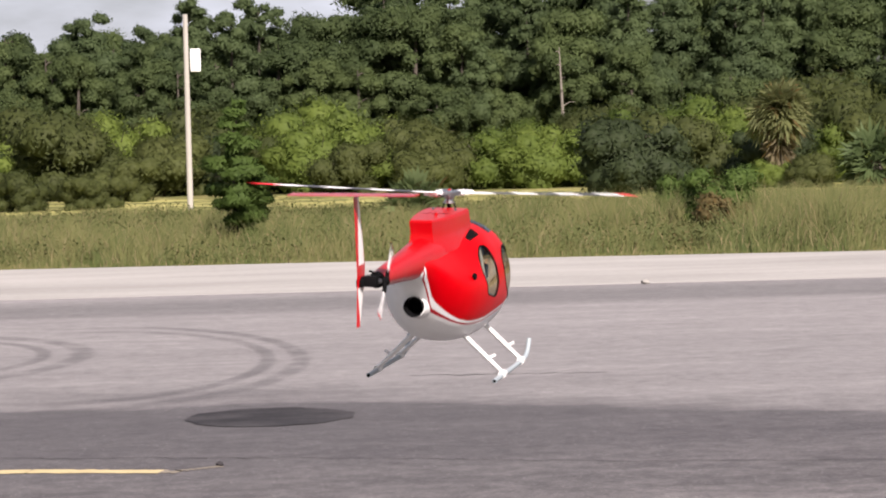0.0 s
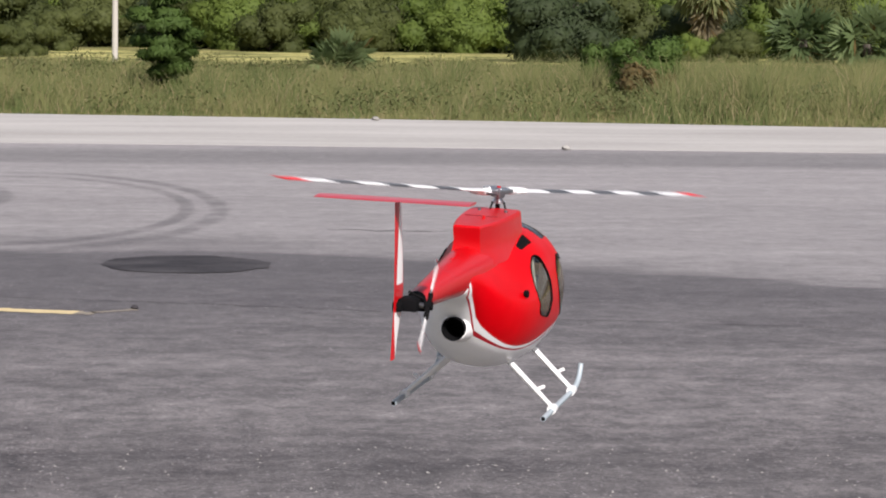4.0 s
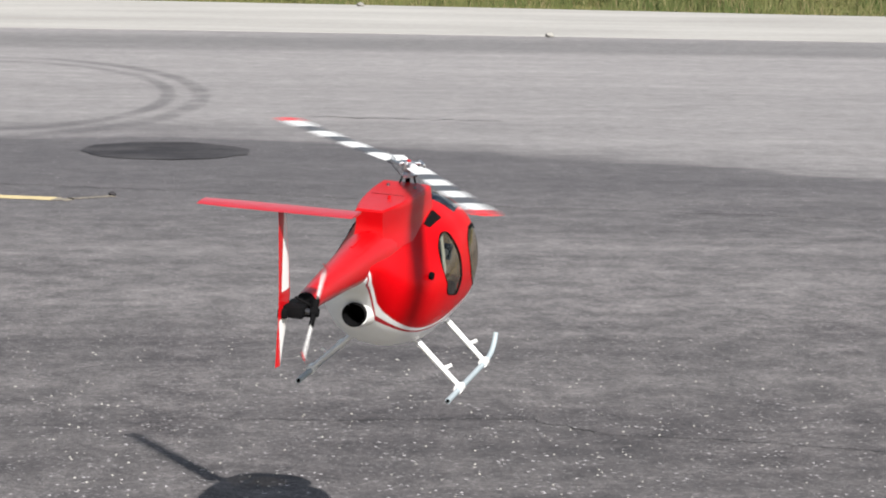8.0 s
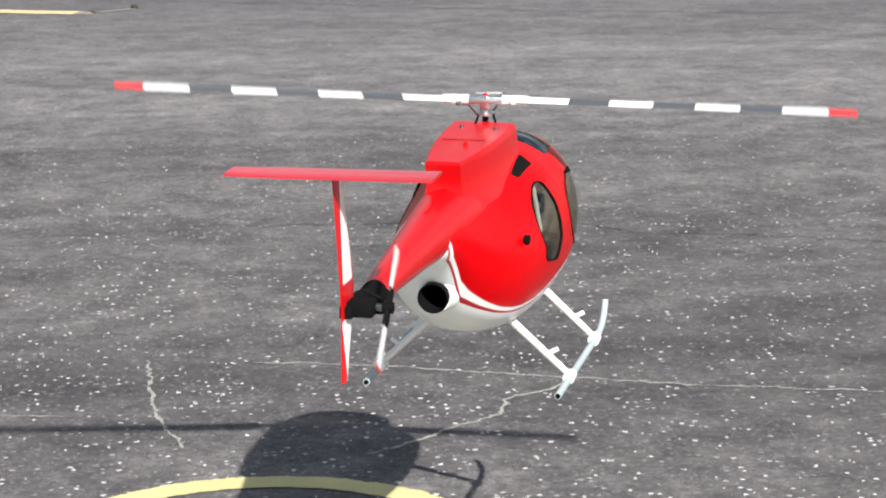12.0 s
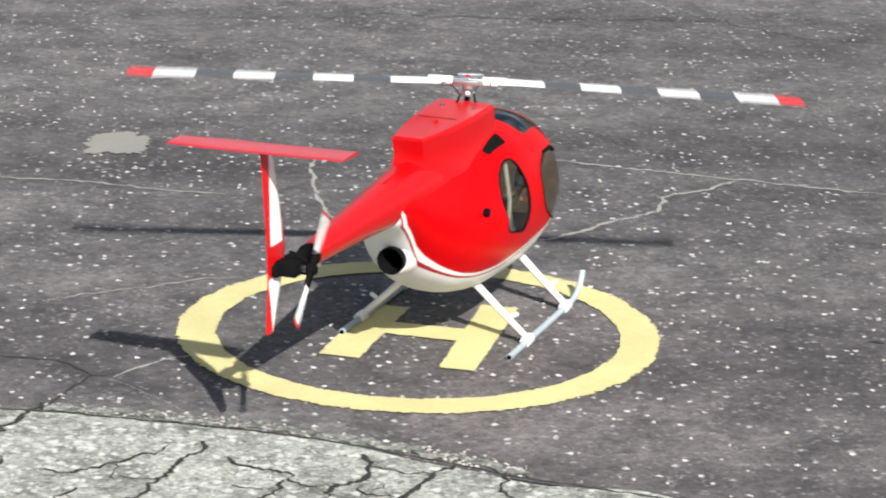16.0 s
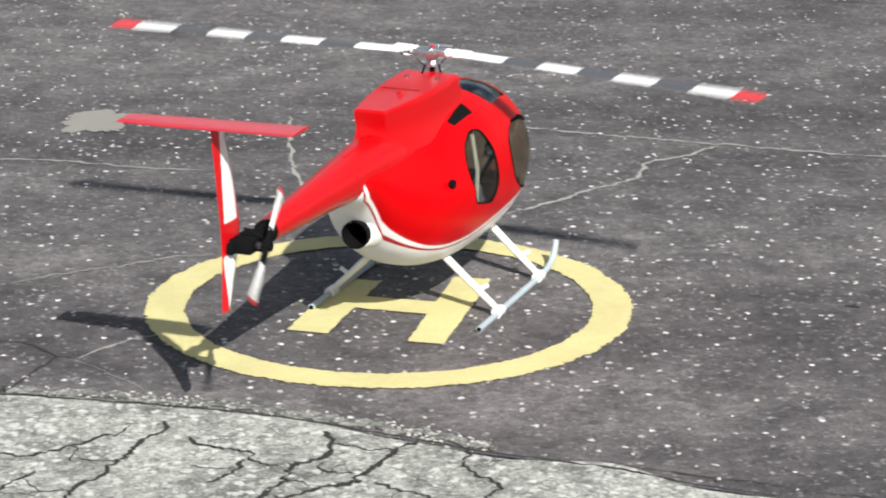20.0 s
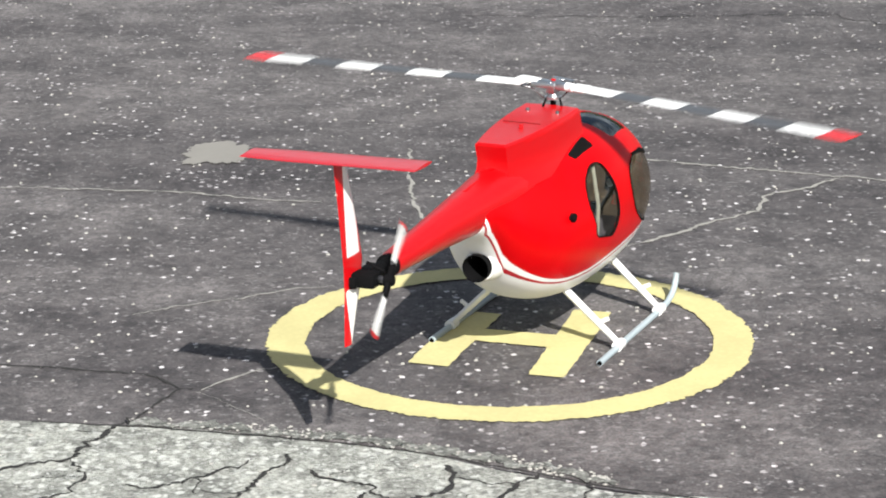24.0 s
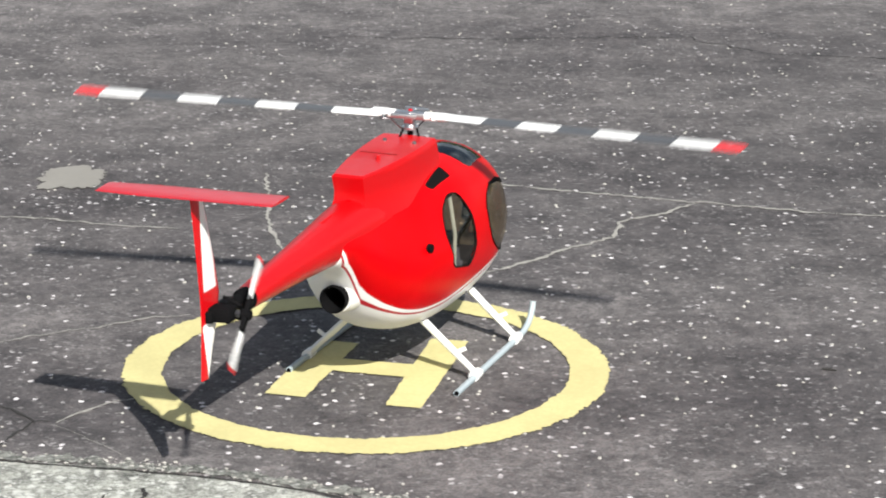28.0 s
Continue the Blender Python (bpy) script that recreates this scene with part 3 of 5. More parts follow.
def flat_strip(bm, a, b, wa, wb, z, n=24, rough=0.004, seed=0.0):
    """A painted strip from a to b with slightly ragged long edges."""
    a, b = Vector(a), Vector(b)
    d = (b - a).normalized()
    s = Vector((-d.y, d.x))
    rows = []
    for k in range(n + 1):
        t = k / n
        p, w = a.lerp(b, t), wa + (wb - wa) * t
        j1, j2 = rough * noise.noise((p.x * 45, p.y * 45, seed)), rough * noise.noise((p.x * 45, p.y * 45, seed + 9))
        l, r = p + s * (w / 2 + j1), p - s * (w / 2 + j2)
        rows.append((bm.verts.new((l.x, l.y, z)), bm.verts.new((r.x, r.y, z))))
    for (l1, r1), (l2, r2) in zip(rows, rows[1:]):
        bm.faces.new((l1, r1, r2, l2))


pad = thing("helipad_marking", "worn yellow painted ring and letter H on asphalt", "marking", kind="structure")
part("ring", ring_mesh("ring", 0.147, 4.839, 0.402, 0.480, 0.003, YELLOW), YELLOW, pad, "worn yellow painted ring")
bm = bmesh.new()
flat_strip(bm, (-0.015, 4.68), (0.095, 5.00), 0.082, 0.082, 0.003, seed=2.0)
part("letter_stroke", bm, YELLOW, pad, soft=False)
bm = bmesh.new()
flat_strip(bm, (0.209, 4.605), (0.322, 5.00), 0.071, 0.078, 0.003, seed=4.0)
part("letter_stroke", bm, YELLOW, pad, soft=False)
bm = bmesh.new()
flat_strip(bm, (0.087, 4.854), (0.237, 4.808), 0.075, 0.078, 0.0038, 14, seed=6.0)
part("letter_crossbar", bm, YELLOW, pad, soft=False)

line = thing("runway_line", "faded yellow painted line ending on the asphalt", "marking", kind="structure")
bm = bmesh.new()
flat_strip(bm, (-30.0, 17.2), (-1.05, 14.06), 0.16, 0.16, 0.003, 60, 0.03)
flat_strip(bm, (-1.05, 14.06), (-0.35, 13.843), 0.16, 0.13, 0.003, 20, 0.03)
part("stripe", bm, YELLOW_FAR, line, soft=False)
bm = bmesh.new()
flat_strip(bm, (-0.35, 13.840), (-0.25, 13.812), 0.14, 0.08, 0.003, 16, 0.07)
part("faded_stripe", bm, YELLOW_THIN, line, "nearly worn off end of the yellow line", soft=False)
bm = bmesh.new()
for k in range(7):
    x = -0.27 + 0.035 * k
    flat_strip(bm, (x, 13.84 + 0.02 * k), (x + 0.025, 13.86 + 0.02 * k), 0.09 * random.uniform(0.3, 1.0), 0.05, 0.003, 4, 0.02, k)
part("worn_end", bm, YELLOW_THIN, line, "broken flakes of yellow paint", soft=False)


def blob(name, cx, cy, a, b, z, mat, label, category, rough=0.10, seed=0.0, n=90):
    verts = [(cx, cy, z)]
    for k in range(n):
        t = math.tau * k / n
        r = 1 + rough * noise.noise((math.cos(t) * 2.2, math.sin(t) * 2.2, seed)) + rough * 0.6 * noise.noise((math.cos(t) * 9, math.sin(t) * 9, seed))
        verts.append((cx + a * r * math.cos(t), cy + b * r * math.sin(t), z))
    faces = [(0, 1 + k, 1 + (k + 1) % n) for k in range(n)]
    return tagged(new(name, raw_mesh(name, verts, faces, mat)), label, category, kind="structure")


blob("tar_patch", 0.30, 16.43, 0.53, 0.56, 0.004, PATCH_DARK, "round black tar patch in the asphalt", "patch", 0.10, 3.0)
blob("mortar_patch", -0.545, 6.335, 0.083, 0.115, 0.003, PATCH_PALE, "small pale worn mortar patch in the asphalt", "patch", 0.38, 5.0)


def crack(points, width, z, mat, label, wander=0.012, step=0.012, seed=0.0, name="crack"):
    """A thin ragged crack along a line of corners."""
    pts = [Vector((*p, 0.0)) for p in points]
    path = []
    for a, b in zip(pts, pts[1:]):
        n = max(2, int((b - a).length / step))
        d = (b - a).normalized()
        s = Vector((-d.y, d.x, 0))
        for k in range(n):
            p = a.lerp(b, k / n)
            w = wander * (noise.noise((p.x * 14, p.y * 14, seed)) + 0.7 * noise.noise((p.x * 55, p.y * 55, seed)) + 0.45 * noise.noise((p.x * 140, p.y * 140, seed)))
            path.append((p + s * w, s))
    if mat == CRACK_PALE:
        width *= 0.8
    verts, faces = [], []
    for k, (p, s) in enumerate(path):
        w = width * max(0.12, 0.55 + 0.9 * noise.noise((p.x * 32, p.y * 32, seed + 4))) * min(1.0, 0.25 + k / 8, 0.25 + (len(path) - k) / 8)
        w2 = width * max(0.12, 0.55 + 0.9 * noise.noise((p.x * 32, p.y * 32, seed + 14)))
        l, r = p + s * w / 2, p - s * w2 / 2
        verts += [(l.x, l.y, z), (r.x, r.y, z)]
    for k in range(len(path) - 1):
        faces.append((2 * k, 2 * k + 1, 2 * k + 3, 2 * k + 2))
    return tagged(new(name, raw_mesh(name, verts, faces, mat)), label, "crack", kind="structure")


PALE = "thin crack filled with pale sand in the asphalt"
DARK = "open dark crack in the asphalt"
crack([(0.20, 6.30), (0.34, 6.28), (0.54, 6.22), (0.82, 6.10), (0.99, 6.04), (1.28, 5.93), (1.7, 5.82)], 0.020, 0.002, CRACK_PALE, PALE, seed=1)
crack([(0.99, 6.04), (0.90, 5.95), (0.78, 5.87), (0.75, 5.74), (0.64, 5.67), (0.58, 5.60), (0.52, 5.54), (0.40, 5.45)], 0.020, 0.002, CRACK_PALE, PALE, seed=2)
crack([(-0.06, 6.36), (-0.06, 6.14), (-0.055, 5.88), (-0.02, 5.69), (0.01, 5.55)], 0.018, 0.002, CRACK_PALE, PALE, seed=3)
crack([(-1.25, 6.05), (-0.76, 5.99), (-0.57, 5.95), (-0.40, 5.88), (-0.25, 5.86)], 0.016, 0.002, CRACK_PALE, PALE, seed=4)
crack([(-0.44, 4.55), (-0.39, 4.61), (-0.34, 4.66), (-0.29, 4.68)], 0.013, 0.002, CRACK_PALE, PALE, 0.006, seed=5)
crack([(-0.44, 4.54), (-0.38, 4.47), (-0.33, 4.41), (-0.30, 4.36)], 0.003, 0.002, CRACK_PALE, PALE, 0.006, seed=15)
crack([(-0.62, 5.02), (-0.45, 5.10), (-0.30, 5.17), (-0.2, 5.20)], 0.010, 0.002, CRACK_PALE, PALE, seed=6)
crack([(-1.6, 4.84), (-0.78, 4.70), (-0.58, 4.65), (-0.53, 4.63), (-0.48, 4.56), (-0.44, 4.55)], 0.009, 0.002, CRACK_DARK, DARK, 0.006, seed=7)
crack([(-0.48, 4.56), (-0.52, 4.47), (-0.54, 4.40), (-0.56, 4.36)], 0.010, 0.002, CRACK_DARK, DARK, 0.006, seed=8)
for n, (w, pts) in enumerate((
    (0.013, [(-0.55, 4.38), (-0.58, 4.31), (-0.61, 4.26), (-0.64, 4.18), (-0.68, 4.16), (-0.80, 4.12)]),
    (0.011, [(-0.32, 4.17), (-0.33, 4.14), (-0.37, 4.12), (-0.40, 4.08), (-0.46, 4.06), (-0.49, 4.04), (-0.53, 4.05)]),
    (0.012, [(-0.25, 4.19), (-0.26, 4.14), (-0.29, 4.11), (-0.32, 4.01), (-0.35, 3.95), (-0.39, 3.88), (-0.43, 3.78)]),
    (0.009, [(-0.21, 4.12), (-0.19, 4.08), (-0.14, 4.05), (-0.11, 4.03), (-0.11, 4.00), (-0.06, 3.97)]),
    (0.009, [(-0.12, 4.01), (-0.13, 3.96), (-0.17, 3.90)]),
    (0.014, [(0.03, 4.13), (0.03, 4.08), (0.02, 4.02), (-0.05, 3.95), (-0.05, 3.91), (-0.08, 3.86), (-0.12, 3.78)]),
    (0.012, [(0.18, 4.08), (0.14, 4.04), (0.12, 3.99), (0.07, 3.93), (0.07, 3.90), (0.01, 3.88), (-0.05, 3.84)]),
    (0.007, [(0.01, 3.98), (0.02, 3.95), (0.07, 3.93)]),
    (0.009, [(0.10, 3.90), (0.14, 3.86), (0.20, 3.80)]),
    (0.009, [(-0.46, 3.97), (-0.48, 3.94), (-0.51, 3.89), (-0.56, 3.82)]),
    (0.008, [(-0.64, 4.18), (-0.60, 4.10), (-0.62, 4.02), (-0.70, 3.96)]),
    (0.008, [(0.26, 4.05), (0.24, 3.96), (0.30, 3.88), (0.28, 3.80)]),
)):
    crack(pts, w * 1.35, 0.0105, CRACK_DARK, "open dark crack in the old pale apron", 0.015, 0.004, seed=20 + n)
    # hairline side branches
    for k in range(1, len(pts) - 1, 2):
        side = 1 if (n + k) % 2 else -1
        (ax, ay), (bx, by) = pts[k], pts[k + 1]
        ex, ey = ax + side * (by - ay) * 1.1 + (bx - ax) * 0.4, ay - side * (bx - ax) * 1.1 + (by - ay) * 0.4
        if math.hypot(bx - ax, by - ay) > 0.045:
            crack([(ax, ay), (ex, ey)], w * 0.5, 0.0104, CRACK_DARK, "hairline dark crack in the old pale apron", 0.012, 0.004, seed=60 + 7 * n + k)
crack([(x + 0.002, y + 0.003) for x, y in APRON_EDGE[13:1:-1]], 0.011, 0.0100, CRACK_DARK, "dark joint where the apron meets the runway", 0.004, 0.01, seed=40)
crack([(0.1, 8.05), (0.69, 8.0), (1.0, 8.02), (1.26, 8.0), (1.48, 7.76), (1.77, 7.69), (2.22, 7.5), (3.0, 7.3)], 0.009, 0.002, CRACK_DARK, DARK, 0.03, 0.02, seed=9)
crack([(-2.0, 14.9), (-0.5, 14.5), (0.5, 14.2), (2.0, 13.6), (4.3, 13.0)], 0.018, 0.003, CRACK_DARK, DARK, 0.06, 0.05, seed=10)
crack([(1.4, 19.0), (2.2, 18.85), (2.9, 18.75)], 0.04, 0.003, CRACK_DARK, DARK, 0.08, 0.06, seed=11)
crack([(0.484, 3.990), (0.555, 3.954), (0.643, 3.913), (0.714, 3.890), (0.775, 3.863)], 0.005, 0.0025, CRACK_DARK, DARK, 0.004, 0.01, seed=41)
crack([(0.808, 3.845), (0.860, 3.826), (0.912, 3.812)], 0.005, 0.0025, CRACK_DARK, DARK, 0.004, 0.01, seed=42)
# the raised lip of the apron
crack([(x + 0.01, y + 0.046) for x, y in APRON_EDGE[12:4:-1]], 0.055, 0.0030, WORN_EDGE, "crumbled grey edge of the runway along the apron lip", 0.020, 0.006, seed=13, name="worn_edge")

# loose stones on the asphalt near the pad
verts, faces = [], []
rng = random.Random(5)
for _ in range(1500):
    x, y = rng.uniform(-1.6, 2.6), 3.6 + 6.0 * rng.random() ** 1.4
    r = rng.uniform(0.0022, 0.0050)
    turn, n0 = rng.uniform(0, 6.28), len(verts)
    for ring, h in ((1.0, 0.0), (0.7, 0.55)):
        for k in range(5):
            a = turn + math.tau * k / 5
            q = r * ring * rng.uniform(0.75, 1.2)
            verts.append((x + q * math.cos(a), y + q * math.sin(a), (0.0085 if y < 4.15 - 0.35 * x else 0.0) + r * h))
    faces += [(n0 + k, n0 + (k + 1) % 5, n0 + 5 + (k + 1) % 5, n0 + 5 + k) for k in range(5)] + [tuple(n0 + 5 + k for k in range(5))]
# chips broken off along the lip
lip = APRON_EDGE[12:4:-1]
for _ in range(360):
    k = rng.randrange(len(lip) - 1)
    t = rng.random()
    x = lip[k][0] + (lip[k + 1][0] - lip[k][0]) * t
    y = lip[k][1] + (lip[k + 1][1] - lip[k][1]) * t + 0.050 + rng.gauss(0, 0.018)
    r = 0.0008 + 0.0028 * rng.random() ** 2
    turn, n0 = rng.uniform(0, 6.28), len(verts)
    for ring, h in ((1.0, 0.0), (0.65, 0.7)):
        for j in range(5):
            a = turn + math.tau * j / 5
            q = r * ring * rng.uniform(0.7, 1.25)
            verts.append((x + q * math.cos(a) * 1.5, y + q * math.sin(a), 0.002 + r * h))
    faces += [(n0 + j, n0 + (j + 1) % 5, n0 + 5 + (j + 1) % 5, n0 + 5 + j) for j in range(5)] + [tuple(n0 + 5 + j for j in range(5))]
tagged(new("gravel", raw_mesh("gravel", verts, faces, PEBBLE)), "small loose pale stones scattered on asphalt", "gravel", kind="stuff")

# a dark clod and a light stone at the far side
for nm, x, y, r, mat, lab in (("clod", -0.04, 14.02, 0.022, PATCH_DARK, "small dark clod lying on the asphalt"), ("stone", 5.11, 29.95, 0.055, CRACK_PALE, "grey stone lying on the concrete edge"), ("stone", 3.6, 37.2, 0.06, PATCH_PALE, "pale stone lying beside the weeds")):
    bm = bmesh.new()
    bmesh.ops.create_icosphere(bm, subdivisions=2, radius=r)
    for v in bm.verts:
        v.co *= 1 + 0.3 * noise.noise(v.co * 12 / r * 0.1)
        v.co.z *= 0.6
    ob = new(nm, to_mesh(nm, bm, mat))
    ob.location = (x, y, r * 0.45)
    tagged(ob, lab, "stone")
bm = bmesh.new()
add_tube(bm, [(-0.014, 0.004, 0.002), (0.0, 0.0, 0.003), (0.013, -0.006, 0.0025)], [0.0022, 0.003, 0.0018], 8)
add_tube(bm, [(0.002, 0.0, 0.003), (0.007, 0.008, 0.0045)], [0.0018, 0.0008], 6)
twig = new("twig", to_mesh("twig", bm, CRACK_DARK))
twig.location = (1.06, 4.785, 0.0)
tagged(twig, "tiny dark twig lying on the asphalt", "twig")


# ---- model helicopter: x to the nose, y to its left, z up from the ground ----
MAST_X, HUB_Z = 0.150, 0.493
heli = thing("model_helicopter", "red and white radio-controlled model helicopter on white skids", "helicopter")

# fuselage pod: x, underside, top, half width
POD = [(-0.300, 0.306, 0.392, 0.043), (-0.262, 0.288, 0.394, 0.053), (-0.230, 0.258, 0.396, 0.066), (-0.195, 0.215, 0.398, 0.083), (-0.150, 0.168, 0.402, 0.102), (-0.080, 0.125, 0.408, 0.124), (0.000, 0.102, 0.414, 0.138), (0.090, 0.092, 0.417, 0.145), (0.190, 0.090, 0.415, 0.146), (0.280, 0.096, 0.411, 0.144), (0.360, 0.110, 0.391, 0.132), (0.420, 0.130, 0.357, 0.110), (0.465, 0.156, 0.310, 0.076), (0.490, 0.184, 0.275, 0.046), (0.500, 0.222, 0.238, 0.012)]


def pod_mesh(name, inset, mat, x0=-0.300, x1=0.500, stations=64, sides=56):
    bm = bmesh.new()
    rings = []
    for i in range(stations + 1):
        t = i / stations
        x = x0 + (x1 - x0) * (1 - (1 - t) ** 1.5)
        zb, zt, w = spline(POD, min(x, 0.4999))
        zb, zt, w = zb + inset, zt - inset, max(w - inset, 0.004)
        zc, h = (zb + zt) / 2, max((zt - zb) / 2, 0.004)
        # behind the doors the upper flanks draw in towards the boom
        q = max(0.0, min(1.0, (0.19 - x) / 0.30))
        slim = 0.10 + 0.58 * q * q * (3 - 2 * q)
        ring = []
        for k in range(sides):
            a = math.tau * k / sides
            c, s = math.cos(a), math.sin(a)
            e = 2 / 2.25
            # the flanks are fullest a little below the middle
            yy = w * math.copysign(abs(c) ** e, c) * (1 - slim * max(0.0, s))
            ring.append(bm.verts.new((x - (inset if i == stations else 0), yy, zc + h * math.copysign(abs(s) ** e, s))))
        rings.append(ring)
    for a, b in zip(rings, rings[1:]):
        for k in range(sides):
            bm.faces.new((a[k], a[(k + 1) % sides], b[(k + 1) % sides], b[k]))
    bm.faces.new(rings[0][::-1])
    bm.faces.new(rings[-1])
    return to_mesh(name, bm, mat)


def prism(outline, plane, lo, hi, n=10, rounding=0.012):
    """A closed prism on a rounded outline: plane 'xz' runs along y, 'xy' along z, 'yz' along x."""
    pts = [Vector(p) for p in outline]
    round_pts = []
    for i, p in enumerate(pts):
        a, b = pts[i - 1], pts[(i + 1) % len(pts)]
        ra, rb = min(rounding, (a - p).length * 0.45), min(rounding, (b - p).length * 0.45)
        s, e = p + (a - p).normalized() * ra, p + (b - p).normalized() * rb
        for k in range(n):
            t = k / (n - 1)
            round_pts.append((1 - t) ** 2 * s + 2 * t * (1 - t) * p + t * t * e)
    bm = bmesh.new()

    def at(p, d):
        return {"xz": (p.x, d, p.y), "xy": (p.x, p.y, d), "yz": (d, p.x, p.y)}[plane]

    lows, highs = [bm.verts.new(at(p, lo)) for p in round_pts], [bm.verts.new(at(p, hi)) for p in round_pts]
    m = len(round_pts)
    for k in range(m):
        bm.faces.new((lows[k], lows[(k + 1) % m], highs[(k + 1) % m], highs[k]))
    bm.faces.new(lows[::-1])
    bm.faces.new(highs)
    return to_mesh("cutter", bm, RED)


def carve(base, cutters, op="DIFFERENCE"):
    """The mesh of base with the cutters taken away, or what both share."""
    ob, rest = new("carved", base), []
    for c in cutters:
        k = new("cutter", c)
        mod = ob.modifiers.new("cut", "BOOLEAN")
        mod.operation, mod.solver, mod.object, mod.material_mode = op, "EXACT", k, "TRANSFER"
        rest.append(k)
    bpy.context.view_layer.update()
    mesh = bpy.data.meshes.new_from_object(ob.evaluated_get(bpy.context.evaluated_depsgraph_get()))
    for k in (ob, *rest):
        bpy.data.objects.remove(k)
    return mesh


# openings of the cabin
SIDE = [(0.042, 0.334), (0.084, 0.358), (0.120, 0.356), (0.138, 0.306), (0.133, 0.244), (0.106, 0.213), (0.020, 0.232), (0.018, 0.296)]
QUARTER = [(0.046, 0.069), (0.138, 0.065), (0.140, 0.089), (0.058, 0.082)]
SCREEN = [(0.262, 0.338), (0.214, 0.312), (0.213, 0.262), (0.234, 0.226), (0.300, 0.190), (0.400, 0.170), (0.540, 0.168), (0.540, 0.270), (0.420, 0.304), (0.330, 0.332)]
ROOF = [(0.186, 0.008), (0.362, 0.008), (0.348, 0.082), (0.225, 0.096)]


def mirrored(outline):
    return [(x, -y) for x, y in outline]


def cutters():
    return [
        ("side_window", prism(SIDE, "xz", -0.20, -0.07, rounding=0.017)),
        ("side_window", prism(SIDE, "xz", 0.07, 0.20, rounding=0.017)),
        ("quarter_window", prism(mirrored(QUARTER), "xy", 0.36, 0.45, rounding=0.006)),
        ("quarter_window", prism(QUARTER, "xy", 0.36, 0.45, rounding=0.006)),
        ("windscreen", prism(SCREEN, "xz", -0.20, -0.007, rounding=0.03)),
        ("windscreen", prism(SCREEN, "xz", 0.007, 0.20, rounding=0.03)),
        ("roof_window", prism(mirrored(ROOF), "xy", 0.36, 0.45, rounding=0.02)),
        ("roof_window", prism(ROOF, "xy", 0.36, 0.45, rounding=0.02)),
    ]


outer = pod_mesh("pod", 0.0, RED_WHITE)
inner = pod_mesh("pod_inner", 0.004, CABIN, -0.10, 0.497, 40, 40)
bm = bmesh.new()
bmesh.ops.create_cone(bm, cap_ends=True, segments=28, radius1=0.0232, radius2=0.0232, depth=0.11, matrix=pose(-0.205, 0.004, 0.226, 0, 90, 0))
bore = to_mesh("bore", bm, RUBBER)
shell = carve(outer, [inner, bore] + [c for _, c in cutters()])
smooth(shell, 35)
part("fuselage", shell, RED_WHITE, heli, "glossy red fuselage with a white belly and pinstripe")
glass_skin = carve(pod_mesh("glass_skin", 0.0012, GLASS, -0.2, 0.499), [pod_mesh("glass_inner", 0.0024, GLASS, -0.19, 0.4975)])
for nm, cut in cutters():
    pane = carve(glass_skin, [cut], "INTERSECT")
    pane.materials.clear()
    pane.materials.append({"quarter_window": PANEL_DARK, "roof_window": ROOF_GLASS}.get(nm, GLASS))
    smooth(pane, 35)
    ob = part(nm, pane, GLASS, heli, "black tinted quarter window" if nm == "quarter_window" else "dark tinted roof glass" if nm == "roof_window" else "smoked clear cabin glass")
    ob.visible_shadow = nm == "roof_window"

# black rubber rims round the door windows and the windscreen
def grown(outline, by):
    cx, cz = sum(p[0] for p in outline) / len(outline), sum(p[1] for p in outline) / len(outline)
    out = []
    for x, z in outline:
        d = math.hypot(x - cx, z - cz)
        out.append((x + (x - cx) * by / d, z + (z - cz) * by / d))
    return out


rim_skin = carve(pod_mesh("rim_skin", -0.0016, PANEL_DARK, -0.2, 0.4995), [pod_mesh("rim_inner", 0.0034, PANEL_DARK, -0.19, 0.497)])
for outline, out_by, in_by, rounding in ((SIDE, 0.0008, -0.0012, 0.017), (SCREEN, 0.0008, -0.0014, 0.03)):
    for lo, hi in ((-0.20, -0.03), (0.03, 0.20)):
        ring = carve(carve(rim_skin, [prism(grown(outline, out_by), "xz", lo, hi, rounding=rounding)], "INTERSECT"), [prism(grown(outline, in_by), "xz", -0.3 if lo < 0 else 0.01, -0.01 if lo < 0 else 0.3, rounding=rounding)])
        ring.materials.clear()
        ring.materials.append(PANEL_DARK)
        smooth(ring, 35)
        part("window_rim", ring, PANEL_DARK, heli, "black rubber window rim")
STRIP = [(0.262, 0.3390), (0.330, 0.3350), (0.420, 0.3080), (0.540, 0.2740), (0.540, 0.2660), (0.420, 0.3000), (0.330, 0.3275), (0.264, 0.3340)]
for lo, hi in ((-0.20, -0.012), (0.012, 0.20)):
    band = carve(rim_skin, [prism(STRIP, "xz", lo, hi, rounding=0.003)], "INTERSECT")
    band.materials.clear()
    band.materials.append(PANEL_DARK)
    smooth(band, 35)
    part("windscreen_strip", band, PANEL_DARK, heli, "black strip along the top of the windscreen")

